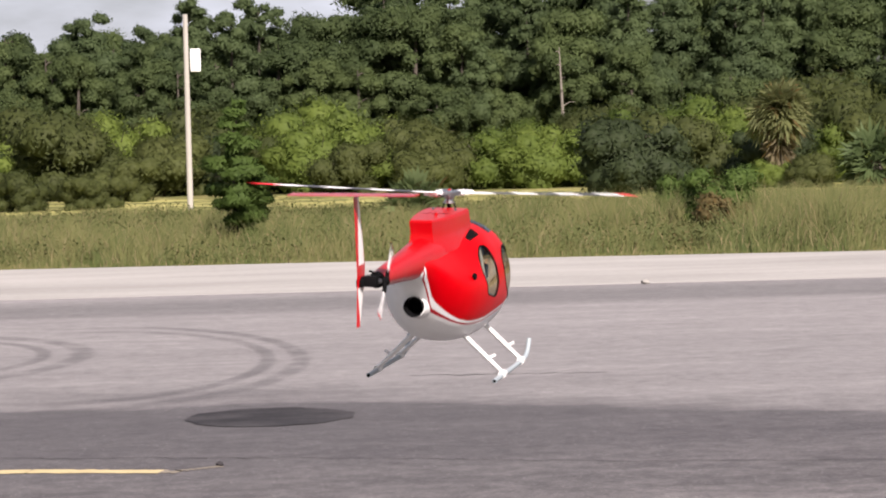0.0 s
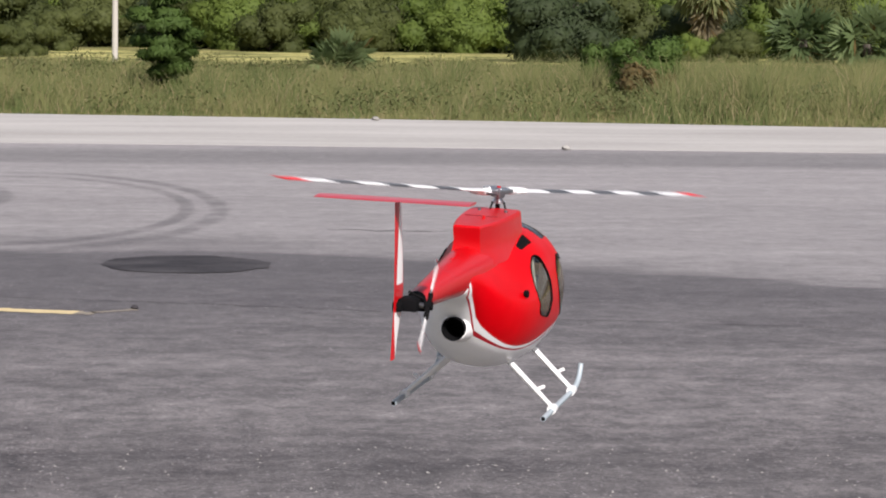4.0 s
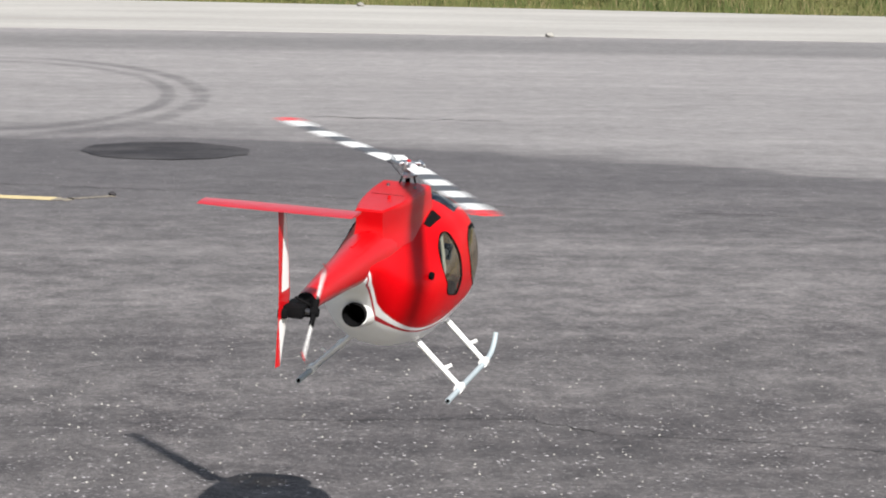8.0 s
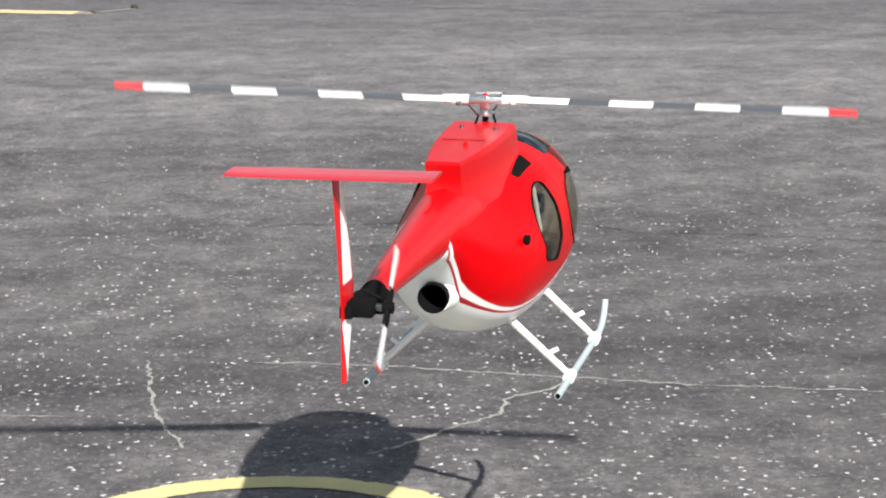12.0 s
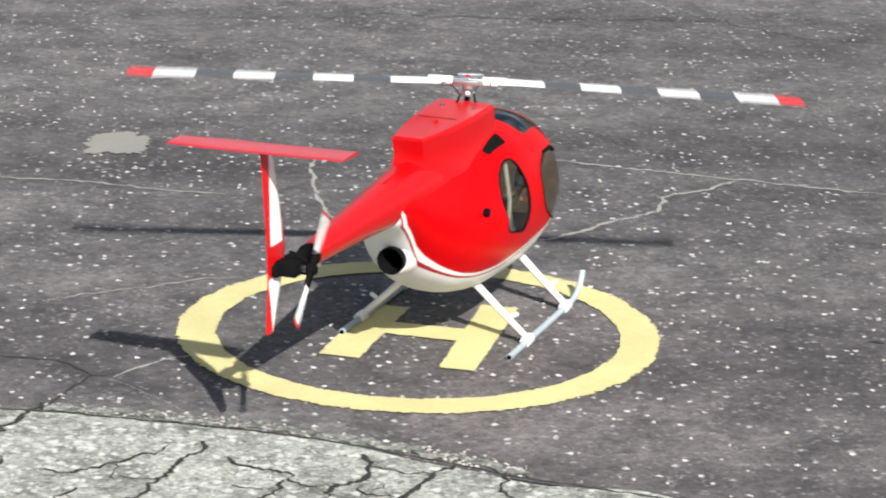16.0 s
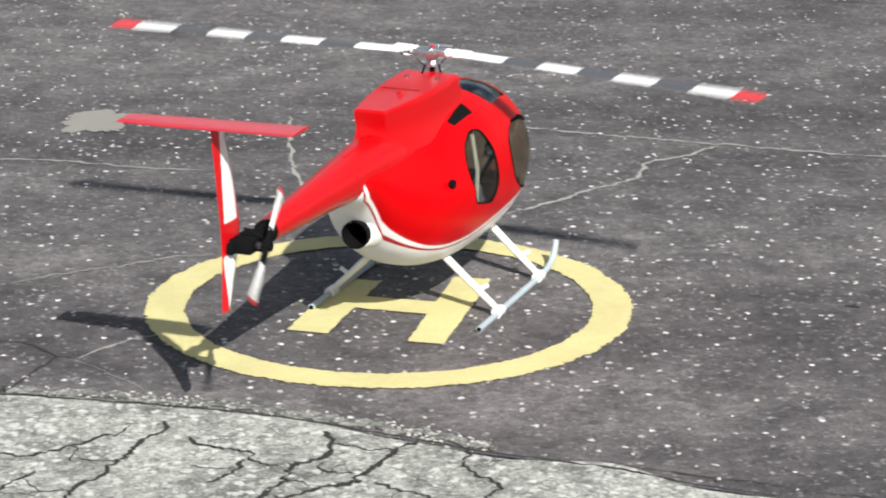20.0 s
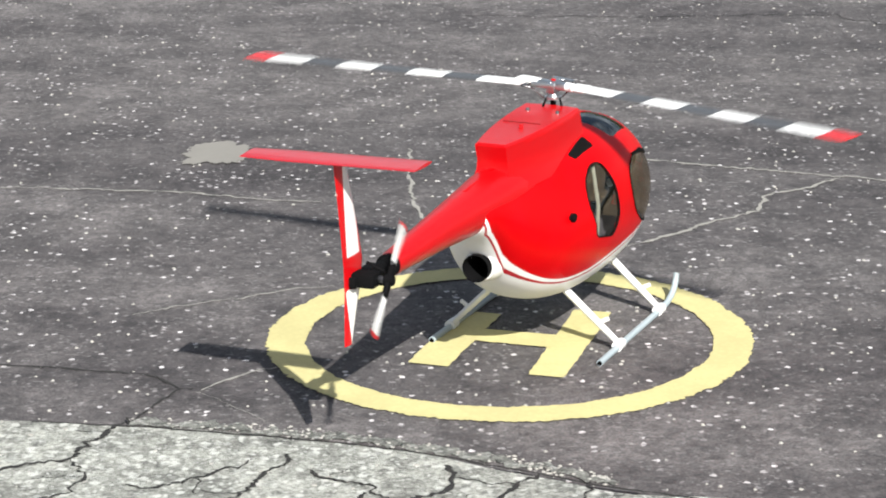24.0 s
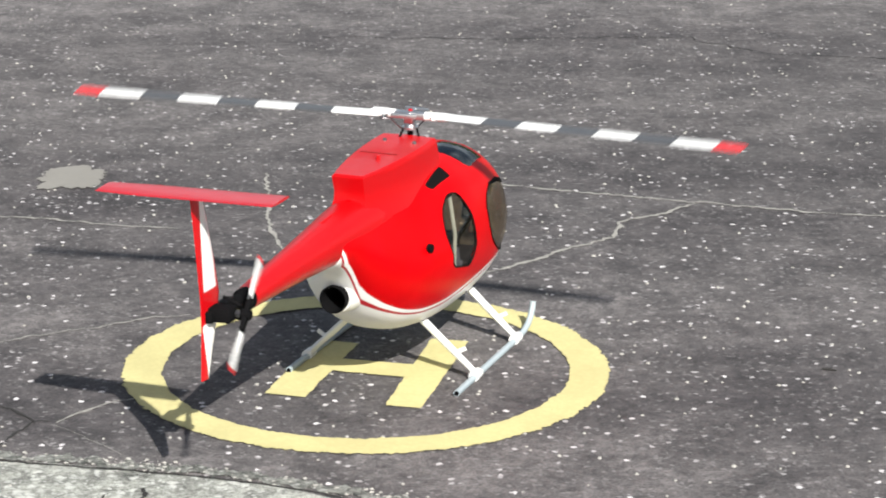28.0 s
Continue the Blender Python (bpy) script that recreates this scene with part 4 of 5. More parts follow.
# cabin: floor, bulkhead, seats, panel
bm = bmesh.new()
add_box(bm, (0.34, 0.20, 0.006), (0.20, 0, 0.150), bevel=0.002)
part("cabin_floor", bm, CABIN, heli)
bm = bmesh.new()
add_box(bm, (0.008, 0.17, 0.17), (0.004, 0, 0.250), bevel=0.003)
part("bulkhead", bm, SEAT_CLOTH, heli)
for sy in (-1, 1):
    bm = bmesh.new()
    add_box(bm, (0.120, 0.088, 0.036), (0.225, sy * 0.056, 0.180), (0, -4, 0), 0.010)
    add_box(bm, (0.028, 0.084, 0.066), (0.168, sy * 0.056, 0.196), (0, -10, 0), 0.011)
    seat = part("seat", bm, SEAT_CLOTH, heli, "dark blue-grey padded cabin seat")
    bm = bmesh.new()
    for s in (-1, 1):
        add_box(bm, (0.003, 0.006, 0.056), (0.1842, sy * 0.056 + s * 0.018, 0.196), (0, -10, 0))
    part("harness_strap", bm, WHITE, seat, "pale harness straps")
for sy in (-1, 1):
    bm = bmesh.new()
    add_tube(bm, [(0.112, sy * 0.106, 0.150), (0.110, sy * 0.110, 0.270), (0.118, sy * 0.094, 0.350)], 0.0040, 8)
    part("cabin_post", bm, GREY_TUBE, heli, "thin pale grey upright tube in the cabin")
bm = bmesh.new()
add_box(bm, (0.036, 0.060, 0.052), (0.345, 0, 0.180), (0, 18, 0), 0.008)
panel = part("instrument_panel", bm, PANEL_DARK, heli, "black instrument pedestal with two hooded dials")
for sy in (-1, 1):
    bm = bmesh.new()
    add_tube(bm, [(0.345, sy * 0.026, 0.190), (0.340, sy * 0.056, 0.240)], 0.004, 8)
    add_box(bm, (0.026, 0.026, 0.040), (0.340, sy * 0.056, 0.256), (0, 12, 0), 0.006)
    part("instrument_hood", bm, PANEL_DARK, panel)
    bm = bmesh.new()
    bmesh.ops.create_cone(bm, cap_ends=True, segments=14, radius1=0.0085, radius2=0.008, depth=0.003, matrix=pose(0.3265, sy * 0.056, 0.256, 0, -78, 0))
    part("dial", bm, GREY_TUBE, panel)
bm = bmesh.new()
add_tube(bm, [(0.215, -0.052, 0.153), (0.205, -0.052, 0.205), (0.195, -0.052, 0.222)], 0.003, 8)
part("control_stick", bm, BLACK, heli)
bm = bmesh.new()
add_box(bm, (0.10, 0.040, 0.030), (0.185, 0, 0.168), bevel=0.005)
part("electronics_box", bm, BLACK, heli)

# rotor fairing on the roof
bm = bmesh.new()
LEVELS = [(0.362, -0.190, 0.160, 0.044, 0.076), (0.384, -0.172, 0.155, 0.036, 0.069), (0.400, -0.164, 0.151, 0.032, 0.063), (0.420, -0.164, 0.149, 0.030, 0.060), (0.440, -0.171, 0.146, 0.031, 0.058), (0.4495, -0.173, 0.144, 0.031, 0.057), (0.4535, -0.169, 0.140, 0.028, 0.053)]
rings = []
for z, xr, xf, wr, wf in LEVELS:
    half = []
    for k in range(7):
        t = k / 6
        half.append((xr + (xf - xr) * t, wr + (wf - wr) * t + 0.010 * math.sin(math.pi * t) ** 0.8, z - 0.004 * (1 - t)))
    ring = [(x, -w, h) for x, w, h in half] + [(xf + 0.008, 0, z)] + [(x, w, h) for x, w, h in reversed(half)]
    rings.append([bm.verts.new(p) for p in ring])
m = len(rings[0])
for a, b in zip(rings, rings[1:]):
    for k in range(m):
        bm.faces.new((a[k], a[(k + 1) % m], b[(k + 1) % m], b[k]))
bm.faces.new(rings[0][::-1])
bm.faces.new(rings[-1])
fairing = part("rotor_fairing", bm, RED, heli, "red wedge-shaped fairing below the rotor mast")
for x, y in ((-0.045, -0.010), (0.085, -0.034), (0.090, 0.030)):
    bm = bmesh.new()
    bmesh.ops.create_cone(bm, cap_ends=True, segments=10, radius1=0.0045, radius2=0.0035, depth=0.008 if x < 0 else 0.005, matrix=pose(x, y, 0.4550))
    part("screw", bm, RED if x < 0 else STEEL, fairing, "small red bolt head" if x < 0 else "small dark screw head")
# raised strip across the fairing; the hatch groove's shade is put into its colour
bm = bmesh.new()
add_box(bm, (0.0030, 0.076, 0.0014), (-0.006, 0.004, 0.4521), (0, -0.7, 0), 0.0004)
part("hatch_seam", bm, simple("dark red for seam shade", (0.16, 0.002, 0.004), 0.6), fairing, "dark red strip with the shade of a hatch seam put into its colour")

# fuel plug in the flank, belly blister
bm = bmesh.new()
bmesh.ops.create_cone(bm, cap_ends=True, segments=20, radius1=0.0085, radius2=0.0085, depth=0.008, matrix=pose(-0.058, -0.1215, 0.290, 90, 0, -8))
part("fuel_port", bm, RUBBER, heli, "round black port in the red flank")

# exhaust: a short black pipe, open at the end
bm = bmesh.new()
profile = [(-0.150, 0.0255), (-0.224, 0.0260), (-0.238, 0.0268), (-0.2385, 0.0255), (-0.235, 0.0242), (-0.200, 0.0230), (-0.162, 0.0225)]
rings = [[bm.verts.new((x, 0.004 + r * math.cos(math.tau * k / 28), 0.226 + r * math.sin(math.tau * k / 28))) for k in range(28)] for x, r in profile]
for a, b in zip(rings, rings[1:]):
    for k in range(28):
        bm.faces.new((a[k], a[(k + 1) % 28], b[(k + 1) % 28], b[k]))
bm.faces.new(rings[-1])
part("exhaust_pipe", bm, RUBBER, heli, "round black exhaust pipe at the tail of the pod")
bm = bmesh.new()
rings = []
for x, r in ((-0.120, 0.044), (-0.180, 0.039), (-0.208, 0.0335), (-0.220, 0.0290), (-0.220, 0.0258)):
    rings.append([bm.verts.new((x, 0.004 + r * math.cos(math.tau * k / 28), 0.226 + r * math.sin(math.tau * k / 28))) for k in range(28)])
for a, b in zip(rings, rings[1:]):
    for k in range(28):
        bm.faces.new((a[k], a[(k + 1) % 28], b[(k + 1) % 28], b[k]))
part("exhaust_shroud", bm, WHITE, heli, "white shroud round the exhaust")

bm = bmesh.new()
add_box(bm, (0.012, 0.040, 0.026), (-0.2325, -0.002, 0.290), (0, 38, 0), 0.004)
part("tail_vent", bm, simple("dark maroon vent", (0.11, 0.012, 0.016), 0.6), heli, "small dark maroon vent above the exhaust")

# tail boom
bm = bmesh.new()
add_tube(bm, [(0.04, 0, 0.340), (-0.10, 0, 0.343), (-0.20, 0, 0.346), (-0.285, 0, 0.348), (-0.40, -0.002, 0.349), (-0.53, -0.005, 0.350), (-0.650, -0.008, 0.350)], [0.064, 0.060, 0.0525, 0.0440, 0.0355, 0.0275, 0.0205], 28)
part("tail_boom", bm, RED, heli, "tapered glossy red tail boom")
bm = bmesh.new()
add_tube(bm, [(-0.645, -0.008, 0.350), (-0.675, -0.006, 0.353), (-0.712, -0.003, 0.357)], [0.0120, 0.0115, 0.0100], 16)
add_box(bm, (0.100, 0.020, 0.020), (-0.742, -0.003, 0.358), bevel=0.004)
add_box(bm, (0.034, 0.044, 0.024), (-0.766, -0.020, 0.361), bevel=0.004)
add_box(bm, (0.014, 0.056, 0.012), (-0.742, -0.022, 0.352), bevel=0.003)
add_tube(bm, [(-0.644, -0.008, 0.350), (-0.656, -0.008, 0.350), (-0.662, -0.008, 0.350), (-0.672, -0.007, 0.352)], [0.0209, 0.0204, 0.0160, 0.0120], 24)
gear = part("tail_gearbox", bm, RUBBER, heli, "black plastic tail gearbox")
bm = bmesh.new()
add_tube(bm, [(-0.758, -0.010, 0.361), (-0.758, -0.060, 0.361)], 0.006, 10)
part("output_shaft", bm, STEEL, gear)
bm = bmesh.new()
add_tube(bm, [(-0.750, -0.016, 0.385), (-0.752, -0.046, 0.374), (-0.725, -0.044, 0.350)], 0.0028, 8)
part("pitch_lever", bm, RUBBER, gear)

# fin and stabiliser
bm = bmesh.new()
rows = [(0.252, -0.808, -0.782), (0.300, -0.806, -0.764), (0.345, -0.804, -0.744), (0.390, -0.806, -0.735), (0.450, -0.815, -0.752), (0.520, -0.826, -0.776), (0.572, -0.836, -0.794)]
rings = []
for z, xa, xb in rows:
    c, h = (xa + xb) / 2, (xb - xa) / 2
    rings.append([bm.verts.new((c + h * math.cos(t), 0.0045 * math.sin(t) * (0.7 + 0.3 * math.cos(t)), z)) for t in (math.tau * k / 18 for k in range(18))])
for a, b in zip(rings, rings[1:]):
    for k in range(18):
        bm.faces.new((a[k], a[(k + 1) % 18], b[(k + 1) % 18], b[k]))
bm.faces.new(rings[0][::-1])
bm.faces.new(rings[-1])
part("tail_fin", bm, FIN_RED, heli, "red tail fin with a white flash")
bm = bmesh.new()
rings = []
for y in (-0.153, -0.147, -0.08, 0.0, 0.08, 0.155, 0.162):
    h = 0.036 if abs(y + 0.0045) < 0.155 else 0.030
    rings.append([bm.verts.new((-0.822 + h * math.cos(t), y, 0.577 - 0.018 * y + 0.0036 * math.sin(t) * (0.7 + 0.3 * math.cos(t)))) for t in (math.tau * k / 16 for k in range(16))])
for a, b in zip(rings, rings[1:]):
    for k in range(16):
        bm.faces.new((a[k], a[(k + 1) % 16], b[(k + 1) % 16], b[k]))
bm.faces.new(rings[0][::-1])
bm.faces.new(rings[-1])
part("stabiliser", bm, STAB_RED, heli, "flat red horizontal stabiliser on the fin")

# skids
for sy in (-1, 1):
    y = sy * 0.177
    rear = -0.060 if sy < 0 else -0.052
    bm = bmesh.new()
    add_tube(bm, [(rear, y, 0.0070), (0.10, y, 0.0070), (0.30, y, 0.0070), (0.340, y, 0.010), (0.366, y, 0.017), (0.385, y, 0.029), (0.396, y, 0.045), (0.400, y, 0.057)], 0.0064, 14)
    skid = part("skid_tube", bm, GREY_TUBE, heli, "blue-grey skid tube with an upturned toe")
    # solid black plug; its colour stands in for the shade inside the tube
    bm = bmesh.new()
    add_tube(bm, [(rear - 0.0008, y, 0.0070), (rear + 0.004, y, 0.0070)], 0.0048, 14)
    part("tube_end", bm, RUBBER, skid, "black plug with the shade of the hollow skid tube in its colour")
    for x0, z0, x1 in ((0.034, 0.116, 0.050), (0.288, 0.112, 0.291)):
        top, foot = Vector((x0, sy * 0.070, z0)), Vector((x1, y, 0.012))
        bm = bmesh.new()
        add_tube(bm, [top, top.lerp(foot, 0.5), foot], [0.0118, 0.0106, 0.0094], 14, flat=0.62)
        leg = part("leg", bm, WHITE, heli, "white streamlined skid leg")
        bm = bmesh.new()
        add_tube(bm, [(x1 - 0.013, y, 0.0095), (x1 + 0.013, y, 0.0095)], 0.0110, 12)
        part("clamp", bm, WHITE, leg)
        mid = top.lerp(foot, 0.62)
        bm = bmesh.new()
        add_tube(bm, [mid, mid + Vector((0.004, sy * 0.020, 0.010))], 0.0045, 8)
        part("step_peg", bm, WHITE, leg)

# mast, swashplate and links stay with the fairing
bm = bmesh.new()
add_tube(bm, [(MAST_X, 0, 0.45), (MAST_X, 0, HUB_Z)], 0.0055, 12)
part("mast", bm, RUBBER, heli, "dark rotor mast")
for low, high in (((MAST_X - 0.012, -0.026, 0.440), (MAST_X - 0.004, -0.015, 0.469)), ((MAST_X - 0.030, 0.014, 0.445), (MAST_X - 0.010, 0.010, 0.469))):
    part("control_rod", tube([low, high], 0.0022, 8), RUBBER, heli, "thin dark control rod beside the mast")
bm = bmesh.new()
bmesh.ops.create_cone(bm, cap_ends=True, segments=24, radius1=0.0165, radius2=0.0165, depth=0.005, matrix=pose(MAST_X, 0, 0.468))
bmesh.ops.create_cone(bm, cap_ends=True, segments=24, radius1=0.0125, radius2=0.010, depth=0.006, matrix=pose(MAST_X, 0, 0.4735))
part("swashplate", bm, ALLOY, heli, "small aluminium swashplate on the mast")

# main rotor: blades along its x axis
bm = bmesh.new()
add_box(bm, (0.062, 0.020, 0.014), (0, 0, 0), bevel=0.003)
add_box(bm, (0.020, 0.028, 0.024), (0, 0, -0.003), bevel=0.004)
add_tube(bm, [(0, -0.030, 0.004), (0, 0.030, 0.004)], 0.0042, 10)
for sy in (-1, 1):
    add_box(bm, (0.050, 0.007, 0.009), (0.006 * sy, sy * 0.030, 0.004), (0, 0, 6 * sy), 0.002)
rotor = part("main_rotor", bm, ALLOY, heli, "two-bladed main rotor with an aluminium head")
rotor.matrix_basis = pose(MAST_X, 0, HUB_Z)
bm = bmesh.new()
add_tube(bm, [(0, 0, 0.006), (0, 0, 0.010), (0, 0, 0.012)], [0.0050, 0.0050, 0.003], 12)
part("head_button", bm, RED, rotor, "red anodised cap on the rotor head")
BANDS = [(0.060, 0.152, 0), (0.152, 0.225, 1), (0.225, 0.304, 0), (0.304, 0.380, 1), (0.380, 0.460, 0), (0.460, 0.535, 1), (0.535, 0.617, 0), (0.617, 0.668, 2)]


def blade_mesh(bands, chord, thick, mats, tip_back=0.010, droop=0.0):
    bm = bmesh.new()
    stations = sorted({b[0] for b in bands} | {bands[-1][1]})
    rings = []
    for r in stations:
        last = r == stations[-1]
        c = chord * (0.86 if last else 1.0)
        ring = []
        for k in range(14):
            t = math.tau * k / 14
            ring.append(bm.verts.new((r, c * (0.5 * math.cos(t) + 0.12) - (tip_back * 0.2 if last else 0), droop * r * r + thick * math.sin(t) * (0.65 + 0.35 * math.cos(t)))))
        rings.append(ring)
    for i, (a, b) in enumerate(zip(rings, rings[1:])):
        for k in range(14):
            bm.faces.new((a[k], a[(k + 1) % 14], b[(k + 1) % 14], b[k])).material_index = bands[i][2]
    bm.faces.new(rings[0][::-1])
    bm.faces.new(rings[-1]).material_index = bands[-1][2]
    return to_mesh("blade", bm, mats)


BLADE = blade_mesh(BANDS, 0.052, 0.0034, [BLADE_WHITE, BLADE_BLACK, BLADE_RED])
blades = []
for a in (0, 180):
    ob = part("blade", BLADE, None, rotor, "striped black and white rotor blade with a red tip")
    ob.matrix_basis = pose(0, 0, 0.001, 0, 0, a)
    blades.append((ob, a))
    bm = bmesh.new()
    s = 1 if a == 0 else -1
    add_tube(bm, [(s * 0.030, 0, 0), (s * 0.052, 0, 0)], [0.0095, 0.0085], 12)
    add_box(bm, (0.034, 0.030, 0.012), (s * 0.062, 0, 0.001), bevel=0.003)
    part("blade_grip", bm, BLADE_WHITE, rotor, "white blade grip")
    bm = bmesh.new()
    add_box(bm, (0.010, 0.034, 0.005), (s * 0.048, s * 0.020, -0.002), bevel=0.0015)
    add_tube(bm, [(s * 0.046, s * 0.036, -0.002), (s * 0.030, s * 0.030, -0.004), (s * 0.013, s * 0.013, -0.026)], 0.0016, 8)
    part("pitch_link", bm, STEEL, rotor)

# tail rotor: spins about y on the right of the gearbox
bm = bmesh.new()
add_tube(bm, [(0, -0.008, 0), (0, 0.008, 0)], 0.009, 14)
add_box(bm, (0.013, 0.009, 0.060), (0, 0, 0), bevel=0.003)
tail_rotor = part("tail_rotor", bm, RUBBER, heli, "two-bladed tail rotor with white blades")
tail_rotor.matrix_basis = pose(-0.758, -0.060, 0.361)
TAIL_BLADE = blade_mesh([(0.026, 0.032, 1), (0.032, 0.096, 0), (0.096, 0.102, 2)], 0.019, 0.0020, [BLADE_WHITE, BLADE_BLACK, BLADE_RED], 0.0)
for a in (90, -90):
    ob = part("blade", TAIL_BLADE, None, tail_rotor, "white tail blade with a red tip")
    ob.matrix_basis = pose(0, 0, 0, 0, a, 0) @ pose(0, 0, 0, 90, 0, 0)


# ---- vegetation ----
def leaves(blobs, count, size, rng, flat=0.0, stretch=1.6):
    """Small leaf faces spread through the outer part of a set of blobs (x, y, z, rx, ry, rz)."""
    weights = np.array([b[3] * b[4] + b[3] * b[5] + b[4] * b[5] for b in blobs])
    pick = rng.choice(len(blobs), count, p=weights / weights.sum())
    b = np.array(blobs)[pick]
    d = rng.normal(size=(count, 3))
    d /= np.linalg.norm(d, axis=1)[:, None]
    r = rng.uniform(0.45, 0.95, count) ** 0.5 * (1 + 0.20 * np.abs(rng.normal(size=count)))
    c = b[:, :3] + d * b[:, 3:6] * r[:, None]
    n = d + rng.normal(size=(count, 3)) * 0.5 + np.array([0, 0, flat])
    n /= np.linalg.norm(n, axis=1)[:, None]
    u = np.cross(n, rng.normal(size=(count, 3)))
    u /= np.linalg.norm(u, axis=1)[:, None]
    v = np.cross(n, u)
    s = size * rng.uniform(0.6, 1.5, count)[:, None]
    quad = np.stack([c - u * s * stretch * 0.8 - v * s * 0.5, c + u * s * stretch, c - u * s * stretch * 0.4 + v * s * 0.7], 1)
    whole = c - np.array(blobs)[:, :3].mean(axis=0)
    whole /= np.linalg.norm(whole, axis=1)[:, None] + 1e-6
    soft = d * 0.55 + whole * 0.55 + rng.normal(size=(count, 3)) * 0.17 + np.array([0, 0, 0.30])
    soft /= np.linalg.norm(soft, axis=1)[:, None]
    # wind every leaf so that its front looks out of the clump
    out = np.einsum("ij,ij->i", np.cross(quad[:, 1] - quad[:, 0], quad[:, 2] - quad[:, 0]), soft) < 0
    quad[out] = quad[out][:, ::-1]
    verts = quad.reshape(-1, 3)
    faces = np.arange(3 * count).reshape(-1, 3)
    return verts, faces, np.repeat(soft, 3, axis=0)


def crown_mesh(name, blobs, count, size, mat, seed, flat=0.0, stretch=1.6):
    v, f, ns = leaves(blobs, count, size, np.random.default_rng(seed), flat, stretch)
    v, f, ns = v.tolist(), f.tolist(), ns.tolist()
    # leafy masses inside the clumps close the crown
    for k, (x, y, z, rx, ry, rz) in enumerate(blobs):
        bm = bmesh.new()
        bmesh.ops.create_icosphere(bm, subdivisions=2, radius=0.76)
        n0 = len(v)
        for q in bm.verts:
            w = 1 + 0.50 * noise.noise(q.co * 3.0 + Vector((k * 3.7, seed, 0)))
            ns.append(q.co.normalized()[:])
            v.append((x + q.co.x * rx * w, y + q.co.y * ry * w, z + q.co.z * rz * w))
        f += [tuple(n0 + q.index for q in p.verts) for p in bm.faces]
        bm.free()
    mesh = raw_mesh(name, v, f, mat)
    smooth(mesh, 180)
    mesh.normals_split_custom_set_from_vertices(ns)
    return mesh


def trunk_mesh(height, base, rng, lean=0.3, limbs=6, first=0.35, spread=1.6):
    bm = bmesh.new()
    top = Vector((rng.uniform(-lean, lean), rng.uniform(-lean, lean), height))
    path = [Vector((0, 0, -0.1)), Vector((top.x * 0.2 + rng.uniform(-.1, .1), top.y * 0.2, height * 0.35)), Vector((top.x * 0.6, top.y * 0.6 + rng.uniform(-.1, .1), height * 0.7)), top]
    add_tube(bm, path, [base, base * 0.8, base * 0.5, base * 0.15], 8)
    for k in range(limbs):
        t = first + (0.95 - first) * k / max(limbs - 1, 1)
        s = Vector((top.x * t * t, top.y * t * t, height * t))
        a = rng.uniform(0, 6.28)
        e = s + Vector((math.cos(a), math.sin(a), 0.35)) * spread * (1.15 - t) * rng.uniform(0.7, 1.2)
        add_tube(bm, [s, s.lerp(e, 0.5) + Vector((0, 0, 0.08)), e], [base * 0.3, base * 0.2, base * 0.08], 6)
    return bm


def tree(name, label, height, base, blobs, count, size, mat, seed, category="tree", **kw):
    rng = random.Random(seed)
    ob = thing(name, label, category, group="trees of the wood behind the field")
    part("trunk", trunk_mesh(height * 0.93, base, rng, **kw), BARK, ob)
    part("crown", crown_mesh("crown", blobs, count, size, mat, seed), mat, ob)
    return ob


def pine_blobs(height, rng, lo=0.25, wide=1.5, n=16):
    out = []
    for k in range(n):
        t = lo + (1 - lo) * (k / (n - 1)) ** 0.9
        a, w = rng.uniform(0, 6.28), wide * (1.1 - 0.62 * ((t - lo) / (1 - lo)) ** 2.2)
        q = w * rng.uniform(0.2, 1.0)
        r = w * rng.uniform(0.26, 0.48)
        out.append((q * math.cos(a), q * math.sin(a), height * t - 0.2, r, r, r * rng.uniform(0.55, 0.85)))
    return out


def oak_blobs(height, rng, wide=2.2, n=15, lo=0.18):
    out = []
    for k in range(n):
        t = lo + (0.93 - lo) * rng.random()
        a = rng.uniform(0, 6.28)
        q = wide * math.sqrt(max(0.05, 1 - ((t - 0.5) / 0.55) ** 2)) * rng.uniform(0.2, 0.92)
        r = wide * rng.uniform(0.17, 0.36)
        out.append((q * math.cos(a), q * math.sin(a), height * t, r, r, r * rng.uniform(0.6, 0.9)))
    return out


kinds = []
for s, (h, wide, n) in enumerate(((10.2, 2.0, 60), (9.2, 1.9, 54), (9.8, 2.2, 60))):
    kinds.append(tree("pine_tree", "tall dark green pine at the edge of the wood", h, 0.16, pine_blobs(h, random.Random(s), 0.12, wide, n), 22000, 0.070, PINE, 40 + s, spread=1.4))
for s, (h, wide) in enumerate(((8.2, 2.3), (7.0, 2.1), (9.0, 2.6))):
    kinds.append(tree("oak_tree", "broad dark green oak at the edge of the wood", h, 0.2, oak_blobs(h, random.Random(20 + s), wide, 60, 0.10), 22000, 0.072, OAK, 50 + s, spread=2.0))
rng = random.Random(3)
TREE_HEIGHT = (10.2, 9.2, 9.8, 8.2, 7.0, 9.0)
used = [False] * 6


def put_copy(k, m, scale=1.0):
    """The first call moves the built tree itself, later calls copy it."""
    ob = kinds[k]
    if used[k]:
        ob = copy_thing(ob, m)
    used[k] = True
    ob.matrix_basis = m @ Matrix.Scale(scale, 4)
    return ob


